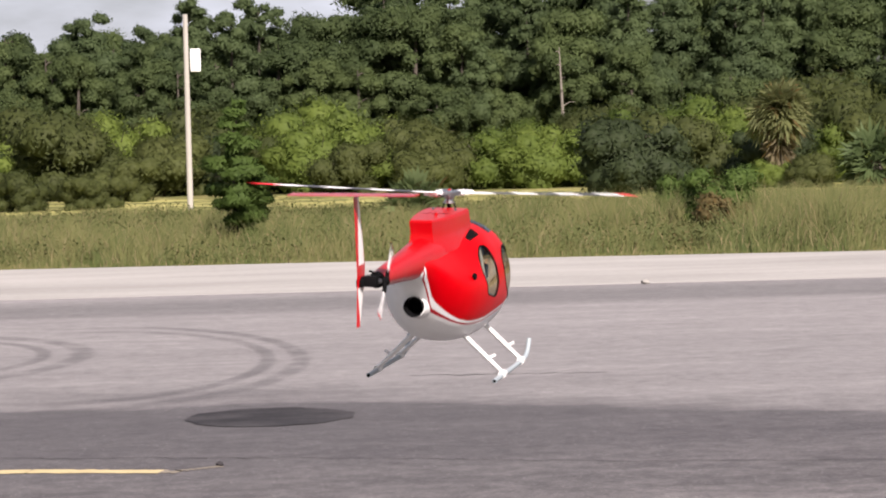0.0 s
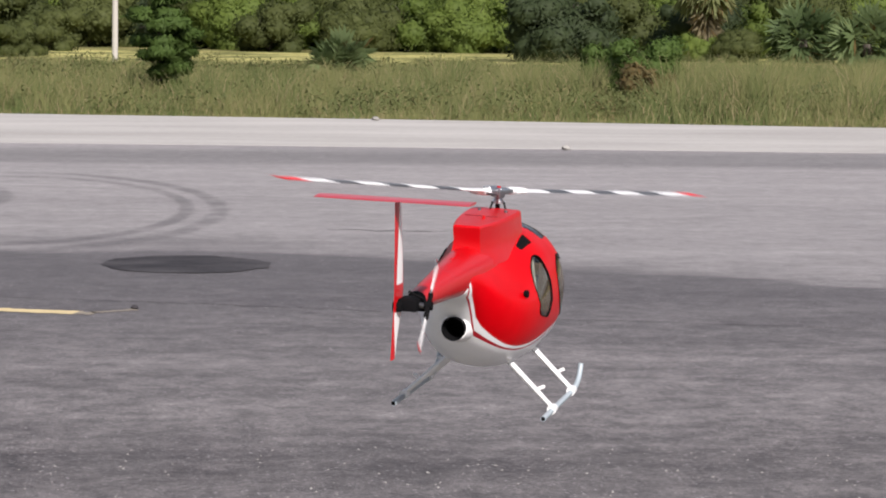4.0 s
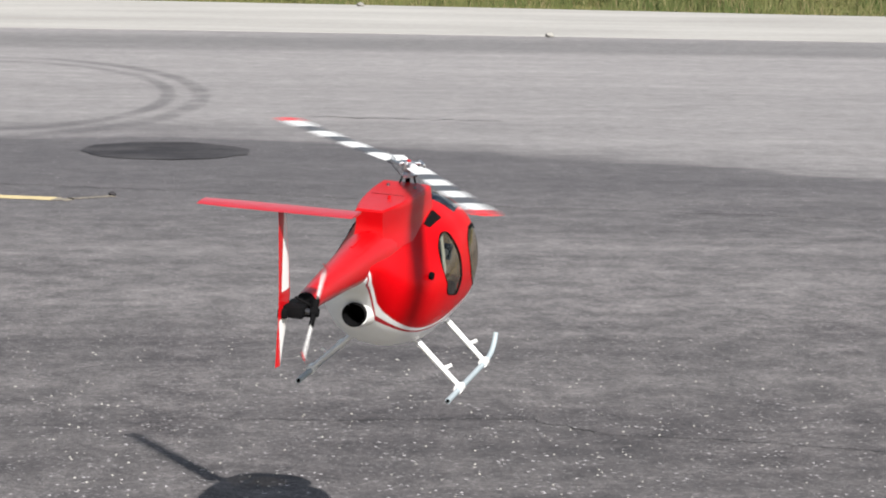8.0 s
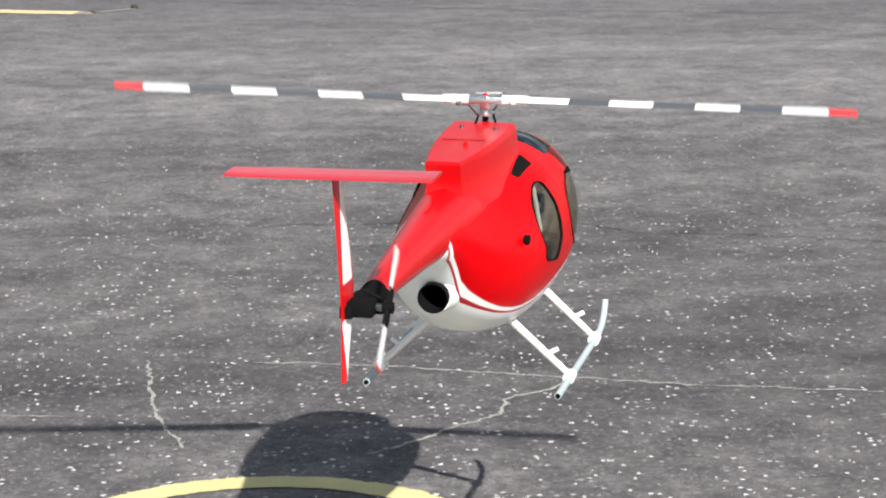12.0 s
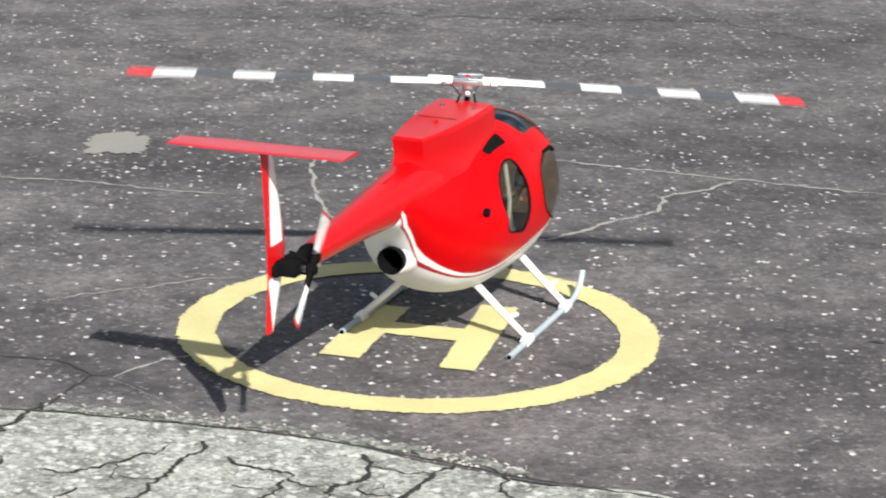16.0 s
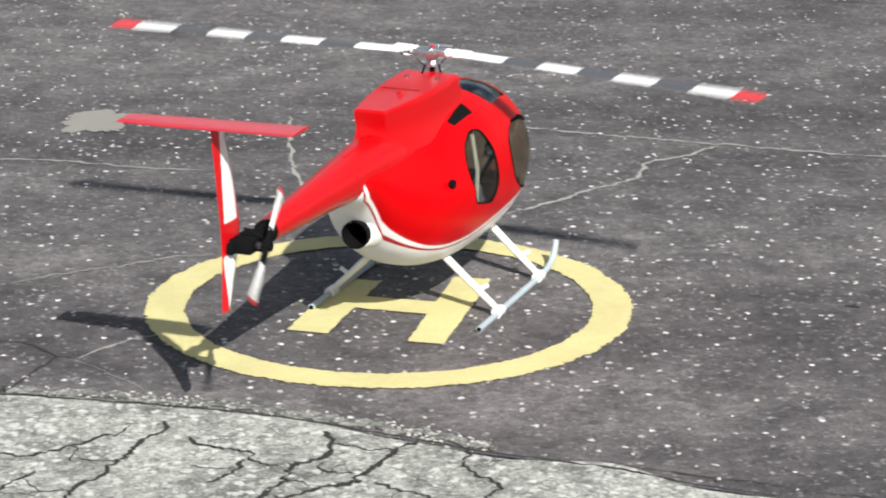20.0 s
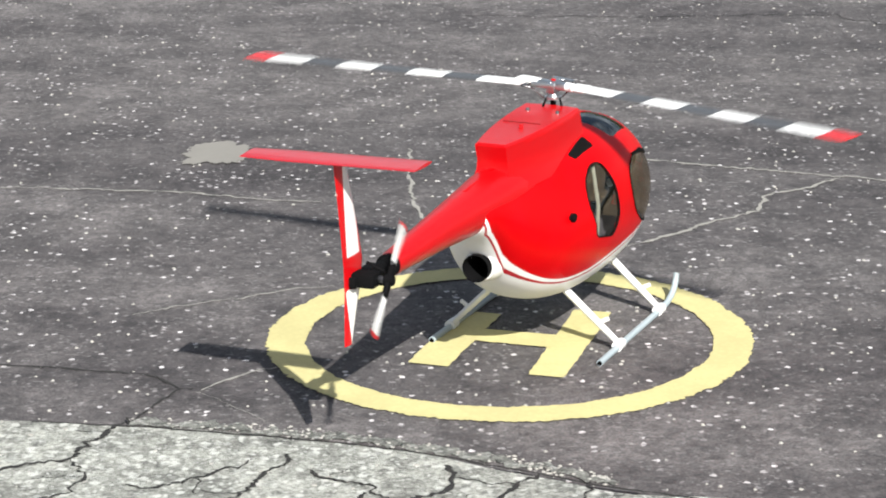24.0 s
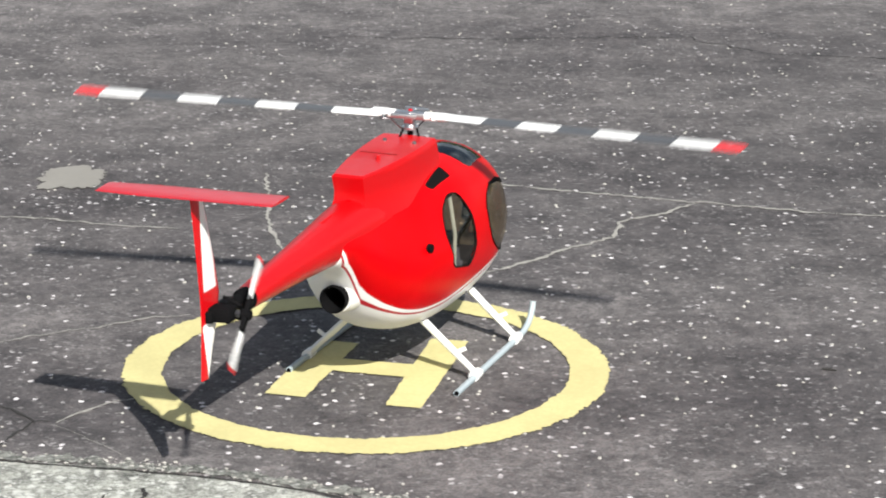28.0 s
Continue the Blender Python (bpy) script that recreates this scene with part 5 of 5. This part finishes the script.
for row, (y, step, lift) in enumerate(((121.0, 2.3, 0.66), (125.0, 2.1, 0.84), (129.0, 2.0, 0.97), (134.0, 2.3, 1.05))):
    x = -17.0
    while x < 46.0:
        # the wood is lower in places
        az = math.degrees(math.atan2(x, y))
        top = next(h for edge, h in ((-2.5, 7.7), (-1.5, 8.6), (0.3, 7.8), (2.2, 9.0), (3.9, 8.7), (10.0, 12.0), (10.7, 8.0), (90.0, 12.0)) if az < edge)
        k = rng.choice((0, 1, 2, 5, 0, 5) if top > 11 else (0, 1, 2, 3, 3, 4, 5, 5)) if row else rng.choice((0, 1, 3, 3, 4, 4, 5))
        scale = min(lift * 1.08 * rng.uniform(0.90, 1.06), top / TREE_HEIGHT[k] * rng.uniform(0.86, 1.02))
        put_copy(k, pose(x + rng.uniform(-0.8, 0.8), y + rng.uniform(-2, 2), -0.05, 0, 0, rng.uniform(0, 360)), scale)
        x += step * rng.uniform(0.8, 1.25)


def shrub_blobs(w, h, rng, n=30):
    out = []
    for k in range(n):
        a, q = rng.uniform(0, 6.28), w * 0.5 * math.sqrt(rng.random()) * 0.8
        z = h * rng.uniform(0.03, 0.72)
        r = w * rng.uniform(0.11, 0.21)
        out.append((q * math.cos(a), q * math.sin(a), z, r, r, min(r * 0.8, h * 0.3)))
    return out


def shrub(name, label, w, h, count, size, mat, seed, category="bush", group=""):
    rng2 = random.Random(seed)
    ob = thing(name, label, category, group=group)
    bm = bmesh.new()
    for k in range(6):
        a = rng2.uniform(0, 6.28)
        e = Vector((math.cos(a) * w * 0.3, math.sin(a) * w * 0.3, h * rng2.uniform(0.5, 0.8)))
        add_tube(bm, [(0, 0, -0.06), e * 0.5 + Vector((0, 0, h * 0.1)), e], [0.045, 0.03, 0.012], 6)
    part("stem", bm, BARK, ob)
    part("crown", crown_mesh("crown", shrub_blobs(w, h, rng2), count, size, mat, seed), mat, ob)
    return ob


# front row of sunlit bushes against the wood, by bearing and distance
shrubs = {
    "a": shrub("bush", "bright sunlit green bush before the wood", 5.2, 3.6, 10500, 0.066, BUSH, 61, group="bushes before the wood"),
    "b": shrub("bush", "olive green scrubby bush before the wood", 4.4, 2.9, 9500, 0.060, OLIVE, 62, group="bushes before the wood"),
    "c": shrub("bush", "dense dark green bush before the wood", 4.0, 2.5, 8500, 0.058, DEEP, 63, group="bushes before the wood"),
}
seen = set()


def put_shrub(kind, az, dist, scale):
    a = radians(az)
    m = pose(dist * math.sin(a), dist * math.cos(a), -0.05, 0, 0, (az * 77) % 360)
    ob = copy_thing(shrubs[kind], m) if kind in seen else shrubs[kind]
    seen.add(kind)
    ob.matrix_basis = m @ Matrix.Scale(scale, 4)


ROW = [("a", 2.8, 97.2, 0.86), ("a", 4.2, 99, 0.74), ("b", 5.4, 97.2, 0.88), ("a", 6.6, 98.1, 0.70), ("a", 7.7, 97.2, 0.74), ("a", 8.6, 99, 0.73), ("c", 9.75, 82.8, 1.06), ("b", 10.9, 97.2, 0.98), ("a", 11.8, 99, 0.79), ("c", 12.6, 93.6, 0.93), ("a", 14.2, 95.4, 0.65), ("b", 15.4, 95.4, 0.93), ("a", 16.6, 97.2, 0.79), ("b", 17.8, 97.2, 0.93), ("a", 19.2, 98.1, 0.84), ("c", 20.6, 97.2, 0.93), ("b", 22.0, 97.2, 1.02), ("a", 23.6, 97.2, 0.84), ("b", 25.2, 99, 1.02),
       ("b", 1.7, 99, 0.84), ("c", 0.6, 100.8, 1.02), ("b", -0.6, 99, 0.88), ("b", -1.5, 90, 0.56), ("b", -2.7, 95.4, 1.07), ("a", -4.1, 95.4, 0.51), ("c", -5.2, 97.2, 1.02), ("b", -6.6, 97.2, 1.02), ("a", -8.0, 97.2, 0.84), ("c", -9.4, 97.2, 1.02), ("b", -11.0, 99, 1.12), ("a", -12.8, 99, 0.93), ("b", -1.9, 81, 0.35), ("b", -3.7, 79.2, 0.47), ("b", -2.4, 79.2, 0.37), ("b", 3.3, 93.6, 0.70), ("b", 5.0, 91.8, 0.58)]
ROW += [("a", 2.6, 104, 1.15), ("a", 3.7, 106, 1.0), ("b", 5.2, 104, 1.05), ("a", 6.7, 106, 0.80), ("a", 7.9, 103, 0.82), ("a", 10.4, 108, 1.08), ("a", 11.3, 106, 0.92), ("b", 13.6, 112, 1.6), ("b", 15.3, 108, 1.2), ("a", 17.0, 108, 1.1), ("b", 0.9, 106, 1.25), ("b", -0.6, 108, 1.2), ("a", -1.7, 106, 1.05), ("b", -2.9, 104, 1.3), ("a", -4.4, 104, 1.1), ("b", 19.4, 108, 1.3), ("b", 8.9, 110, 1.2), ("b", 12.2, 112, 1.3), ("b", 13.55, 86, 0.42), ("a", 12.75, 87, 0.30)]
for kind, az, dist, scale in ROW:
    put_shrub(kind, az, dist, scale)


def frond_fan(bm, at, direction, length, width, n=14, droop=0.30):
    """A fan-shaped palm leaf: a stalk and a spread of narrow blades."""
    d = Vector(direction).normalized()
    side = d.cross(Vector((0, 0, 1))).normalized() if abs(d.z) < 0.98 else Vector((1, 0, 0))
    side = Matrix.Rotation(random.uniform(-1.2, 1.2), 3, d) @ side
    up = side.cross(d).normalized()
    hub = Vector(at) + d * length * 0.45
    add_tube(bm, [at, hub], 0.016, 4)
    for k in range(n):
        a = radians(-78 + 156 * k / (n - 1))
        tip = hub + (d * math.cos(a) + side * math.sin(a)) * length * 0.55 - Vector((0, 0, droop * length * random.random())) + up * 0.02
        q = (tip - hub).normalized().cross(up) * width
        m = hub.lerp(tip, 0.5)
        bm.faces.new([bm.verts.new(p) for p in (hub, m + q, tip, m - q)])


def palm(name, label, height, radius, fronds, seed, at, dead=True, leaf=None):
    random.seed(seed)
    ob = thing(name, label, "palm", at)
    if height > 0.5:
        bm = bmesh.new()
        add_tube(bm, [(0, 0, -0.1), (0.03, 0, height * 0.5), (0, 0, height)], [0.20, 0.17, 0.17], 12)
        part("trunk", bm, BARK, ob)
    bm = bmesh.new()
    for k in range(fronds):
        a, e = random.uniform(0, 6.28), random.uniform(-0.8, 1.4)
        d = (math.cos(a) * math.cos(e), math.sin(a) * math.cos(e), math.sin(e))
        frond_fan(bm, (0, 0, height), d, radius * random.uniform(0.65, 1.1), 0.065, 13, 0.55 if dead else 0.30)
    part("crown", bm, leaf or FROND, ob, "stiff fan-shaped fronds", soft=False)
    if dead:
        bm = bmesh.new()
        for k in range(54):
            a, e = random.uniform(0, 6.28), random.uniform(-1.55, -1.15)
            d = (math.cos(a) * math.cos(e), math.sin(a) * math.cos(e), math.sin(e))
            frond_fan(bm, (0, 0, height - random.uniform(0.0, 1.2)), d, radius * random.uniform(0.6, 1.1), 0.05, 7)
        part("dead_skirt", bm, DEAD_FROND, ob, "hanging dry brown fronds", soft=False)
    return ob


def bearing(az, dist, z=-0.05):
    return dist * math.sin(radians(az)), dist * math.cos(radians(az)), z


palm("cabbage_palm", "cabbage palm with a skirt of dead fronds", 2.66, 1.22, 170, 7, bearing(12.92, 90))
palm("palmetto", "low grey-green palmetto clump before the wood", 0.8, 1.5, 70, 8, bearing(15.0, 88), False, FROND_GREEN)
palm("palmetto", "low grey-green palmetto clump before the wood", 0.7, 1.5, 64, 9, bearing(16.4, 86), False, FROND_GREEN)
palm("palmetto", "spiky green palmetto standing in the weeds", 0.34, 0.95, 70, 10, bearing(4.85, 56), False, FROND_GREEN)
random.seed(0)

# young pine standing in the weeds
rng2 = random.Random(77)
young = thing("young_pine", "young bushy green pine standing in the weeds", "tree", bearing(0.84, 42.4))
part("trunk", trunk_mesh(2.35, 0.045, rng2, 0.05, 8, 0.15, 0.5), BARK, young)
cone = []
for k in range(40):
    t = (k + 0.5) / 40
    a, z = rng2.uniform(0, 6.28), 0.36 + 2.08 * t
    w = spline([(0.3, 0.22), (0.65, 0.42), (1.1, 0.50), (1.5, 0.42), (2.0, 0.24), (2.55, 0.06)], z)[0]
    q, r = w * rng2.uniform(0.25, 0.95), 0.06 + 0.24 * w
    cone.append((q * math.cos(a), q * math.sin(a), z + rng2.uniform(-0.06, 0.06), r * 1.25, r * 1.25, r * 0.5))
part("crown", crown_mesh("crown", cone, 11000, 0.026, YOUNG, 78, 0.0, 2.6), YOUNG, young)
for nm, lab, az, dist, w, h, mat, seed in (("bush", "brown-tipped green shrub standing in the weeds", 11.58, 42.4, 0.95, 0.95, RUSTY, 81), ("bush", "low round green shrub standing in the weeds", 10.62, 46.5, 1.0, 1.30, YOUNG, 82), ("bush", "green crown shrub standing in the weeds", 11.45, 42.9, 1.30, 1.62, YOUNG, 83), ("bush", "low green shrub standing in the weeds", 14.6, 47, 1.6, 0.45, DEEP, 84), ("bush", "low green shrub standing in the weeds", 16.9, 45, 2.2, 0.5, DEEP, 85)):
    ob = shrub(nm, lab, w, h, 6500, 0.026, mat, seed)
    ob.matrix_basis = pose(*bearing(az, dist))


def grass_field(name, n, x0, x1, near, far, tall, width, seed, label, lean=0.55):
    """Single bent blades of three corners above a root, thicker in drifts."""
    g = np.random.default_rng(seed)
    y = near + (far - near) * g.random(n * 2) ** 1.25
    x = (x0 + (x1 - x0) * g.random(n * 2)) * y / near
    edge = 38.3 - 0.135 * x
    drift = np.sin(x * 1.7 + 2 * np.sin(y * 0.9)) + np.sin(x * 0.63 + y * 0.5) + 0.8 * np.sin(x * 4.1 - y * 1.3)
    keep = (y > edge) & (g.random(n * 2) < 0.55 + 0.2 * drift)
    x, y, drift = x[keep][:n], y[keep][:n], drift[keep][:n]
    m = len(x)
    grow = np.clip((y - (38.3 - 0.135 * x)) / 2.2, 0.18, 1.0)
    h = tall * g.uniform(0.35, 1.15, m) * (1 + 0.30 * drift) * grow * np.interp(y, [38, 46, 64], [1.0, 0.95, 0.5]) * np.interp(x / y, [-0.06, 0.06, 0.16, 0.26], [0.85, 0.9, 1.08, 1.25])
    a, t = g.uniform(0, math.tau, m), g.uniform(0, math.tau, m)
    b = lean * h * g.uniform(0.2, 1.6, m)
    dx, dy = np.cos(t) * b, np.sin(t) * b
    wx, wy = np.cos(a) * width * 0.5, np.sin(a) * width * 0.5
    z = np.full(m, -0.06)
    p = np.stack([np.stack([x - wx, y - wy, z], 1), np.stack([x + wx, y + wy, z], 1), np.stack([x + wx * .8 + dx * .35, y + wy * .8 + dy * .35, z + h * .6], 1), np.stack([x - wx * .8 + dx * .35, y - wy * .8 + dy * .35, z + h * .6], 1), np.stack([x + dx, y + dy, z + h], 1)], 1)
    verts = p.reshape(-1, 3).tolist()
    base = 5 * np.arange(m)
    quads = np.stack([base, base + 1, base + 2, base + 3], 1)
    tris = np.stack([base + 3, base + 2, base + 4], 1)
    # fronts look south
    north = wx < 0
    quads[north], tris[north] = quads[north][:, ::-1], tris[north][:, ::-1]
    quads, tris = quads.tolist(), tris.tolist()
    mesh = raw_mesh(name, verts, quads + tris, GRASS)
    smooth(mesh, 180)
    up = g.normal(size=(m, 3)) * 0.28 + np.array([0.0, -0.35, 0.85])
    up /= np.linalg.norm(up, axis=1)[:, None]
    mesh.normals_split_custom_set_from_vertices(np.repeat(up, 5, axis=0).tolist())
    return tagged(new(name, mesh), label, "grass", kind="stuff")


grass_field("tall_grass", 130000, -5.5, 12.5, 35.5, 70.0, 0.52, 0.014, 1, "tall green and straw-coloured weeds beside the runway")
# leafy weeds between the blades
g = np.random.default_rng(12)
patches = []
for k in range(1000):
    y = 39.0 + 29.0 * g.random() ** 1.3
    x = g.uniform(-0.16, 0.36) * y
    if y < 39.4 - 0.135 * x:
        continue
    r = g.uniform(0.16, 0.42)
    patches.append((x, y, g.uniform(0.05, 0.22), r * 1.3, r, g.uniform(0.12, 0.30)))
wv, wf, wn_soft = leaves(patches, 110000, 0.020, g)
weed_mesh = raw_mesh("weeds", wv.tolist(), wf.tolist(), WEED)
smooth(weed_mesh, 180)
weed_mesh.normals_split_custom_set_from_vertices(wn_soft.tolist())
tagged(new("weeds", weed_mesh), "leafy green weeds growing through the tall grass", "weeds", kind="stuff")

# bare pale trunk at the edge of the wood
snag = thing("dead_tree", "bare pale dead pine trunk at the wood's edge", "tree", bearing(8.23, 117))
part("trunk", trunk_mesh(5.95, 0.11, random.Random(91), 0.15, 5, 0.55, 0.9), DEAD_WOOD, snag)

grass_field("short_grass", 30000, -5.5, 12.5, 35.2, 46.0, 0.26, 0.016, 2, "short green grass at the edge of the concrete")

# ---- pole with a white box ----
pole = thing("utility_pole", "weathered wooden pole with a white metal box", "pole", bearing(-0.07, 75))
bm = bmesh.new()
add_tube(bm, [(0, 0, -0.2), (0, 0, 3.0), (0, 0, 5.62)], [0.088, 0.080, 0.068], 16)
part("shaft", bm, POLE_WOOD, pole)
bm = bmesh.new()
add_box(bm, (0.30, 0.26, 0.66), (0.26, 0, 4.30), bevel=0.03)
box = part("transformer_box", bm, BOX_WHITE, pole, "white enamelled box on the pole")
bm = bmesh.new()
for z in (4.10, 4.50):
    add_box(bm, (0.10, 0.05, 0.04), (0.10, 0, z), bevel=0.005)
part("bracket", bm, STEEL, box)


# ---- motion of the helicopter ----
FLIGHT = [
    (0, 0.490, 7.230, 1.050, 2.5, -3.8, 70.6),
    (0.5, 0.505, 7.167, 0.867, 3.9, -5.1, 71.3),
    (1, 0.535, 7.391, 0.718, 4.3, -4.7, 68.7),
    (1.5, 0.492, 7.115, 0.662, 4.5, -5.5, 72.9),
    (2, 0.500, 7.048, 0.513, 4.2, -2.5, 69.6),
    (2.5, 0.514, 6.719, 0.493, 4.1, -2.3, 70.6),
    (3, 0.636, 6.569, 0.625, 3.4, -5.5, 69.4),
    (3.5, 0.688, 6.199, 0.727, 1.2, -3.9, 70.0),
    (4, 0.665, 5.925, 0.721, 2.7, -2.2, 69.4),
    (4.5, 0.627, 5.780, 0.680, 3.7, 0.5, 70.2),
    (6.6, 0.529, 5.727, 0.613, 3.2, -2.0, 68.7),
    (7, 0.477, 5.727, 0.525, 4.1, -2.0, 69.7),
    (7.5, 0.519, 5.817, 0.493, 1.6, -3.4, 70.2),
    (8, 0.526, 5.761, 0.543, 3.5, -4.3, 68.3),
    (8.5, 0.558, 5.810, 0.570, 1.6, -4.4, 69.5),
    (9, 0.492, 5.617, 0.620, 2.4, -3.4, 68.8),
    (9.5, 0.377, 5.467, 0.496, 5.3, -2.3, 69.0),
    (10, 0.421, 5.416, 0.405, 4.2, -4.1, 69.0),
    (10.5, 0.492, 5.180, 0.446, 1.3, -5.5, 69.4),
    (11, 0.490, 4.829, 0.434, 3.1, -0.7, 67.7),
    (11.5, 0.520, 4.571, 0.4015, 0.5, -1.1, 69.0),
    (12, 0.502, 4.461, 0.425, 0.3, -2.8, 69.0),
    (12.5, 0.381, 4.365, 0.368, -0.1, -0.0, 68.8),
]
LANDED = (0.176, 4.789, 0.0, 0.0, 0.0, 66.3)
# bearing of the leading blade at each second, in degrees
BEARING = (142, 74, 68, 119, 145, 110, 75, 43, 35, 11, 148, 139, 103, 60, 40, 65, 112, 25, 107, 359, 91, 40, 20, 337, 81, 341, 93, 359, 96)
# lead of that blade over the line through the hub, its flap and the other blade's flap, in degrees
BEND = {0: (2, 4.5, -2.5), 1: (8, 1.5, 2.5), 2: (10, 1.5, 3.5), 3: (0, 0, 0), 4: (1, 4, -2), 7: (7, -2, 3), 8: (7, -2.5, 3.5), 9: (7, -3, 4), 10: (-2, 3, -2.5), 11: (1, 3, -2), 12: (7, 2.5, 0.5), 15: (11, 0.5, -0.5), 16: (0, -1, -1), 17: (17, -2, 2), 18: (4, 1, -1), 19: (13, -2.5, 2), 20: (3, -0.5, -1), 23: (7, -2.5, 1), 24: (7, -1.5, 1), 25: (7, -3, 2.5), 26: (3, 0, 0.5), 27: (13, -3, 3), 28: (6, 0.5, 1)}


def motions():
    rows = [(t, pose(*p)) for t, *p in FLIGHT]
    x, y, z, rx, ry, rz = FLIGHT[-1][1:]
    for t, k in ((13.2, 0.42), (13.9, 0.85)):
        rows.append((t, pose(x + (LANDED[0] - x) * k, y + (LANDED[1] - y) * k, z * (1 - k) + 0.0, rx * (1 - k), ry * (1 - k), rz + (LANDED[5] - rz) * k)))
    rows += [(14.4, pose(*LANDED)), (28.0, pose(*LANDED))]
    walk(heli, rows)
    # the head turns clockwise from above
    turned, steps = [BEARING[0]], 10
    for s in range(1, 29):
        turn = (BEARING[s] - turned[-1]) % 180 - 720
        turned.append(turned[-1] + turn)
    rows = []
    for s in range(28):
        for k in range(steps):
            a = turned[s] + (turned[s + 1] - turned[s]) * k / steps
            rows.append((s + k / steps, pose(MAST_X, 0, HUB_Z, 1.8) @ pose(0, 0, 0, 0, 0, a)))
    rows.append((28.0, pose(MAST_X, 0, HUB_Z, 1.8) @ pose(0, 0, 0, 0, 0, turned[28])))
    walk(rotor, rows)
    # each blade leads, lags and flaps on its hinges
    for blade, side in blades:
        rows = []
        for s, (lead, flap, other) in BEND.items():
            leading = round((turned[s] + side - BEARING[s]) / 180) % 2 == 0
            rows.append((float(s), pose(0, 0, 0.001, 0, 0, side + (lead if leading else -lead)) @ pose(0, 0, 0, 0, -(flap if leading else other), 0)))
        walk(blade, rows)
    walk(tail_rotor, [(k / 30, pose(-0.758, -0.060, 0.361, 0, 40 + 84 * k, 0)) for k in range(841)])


motions()
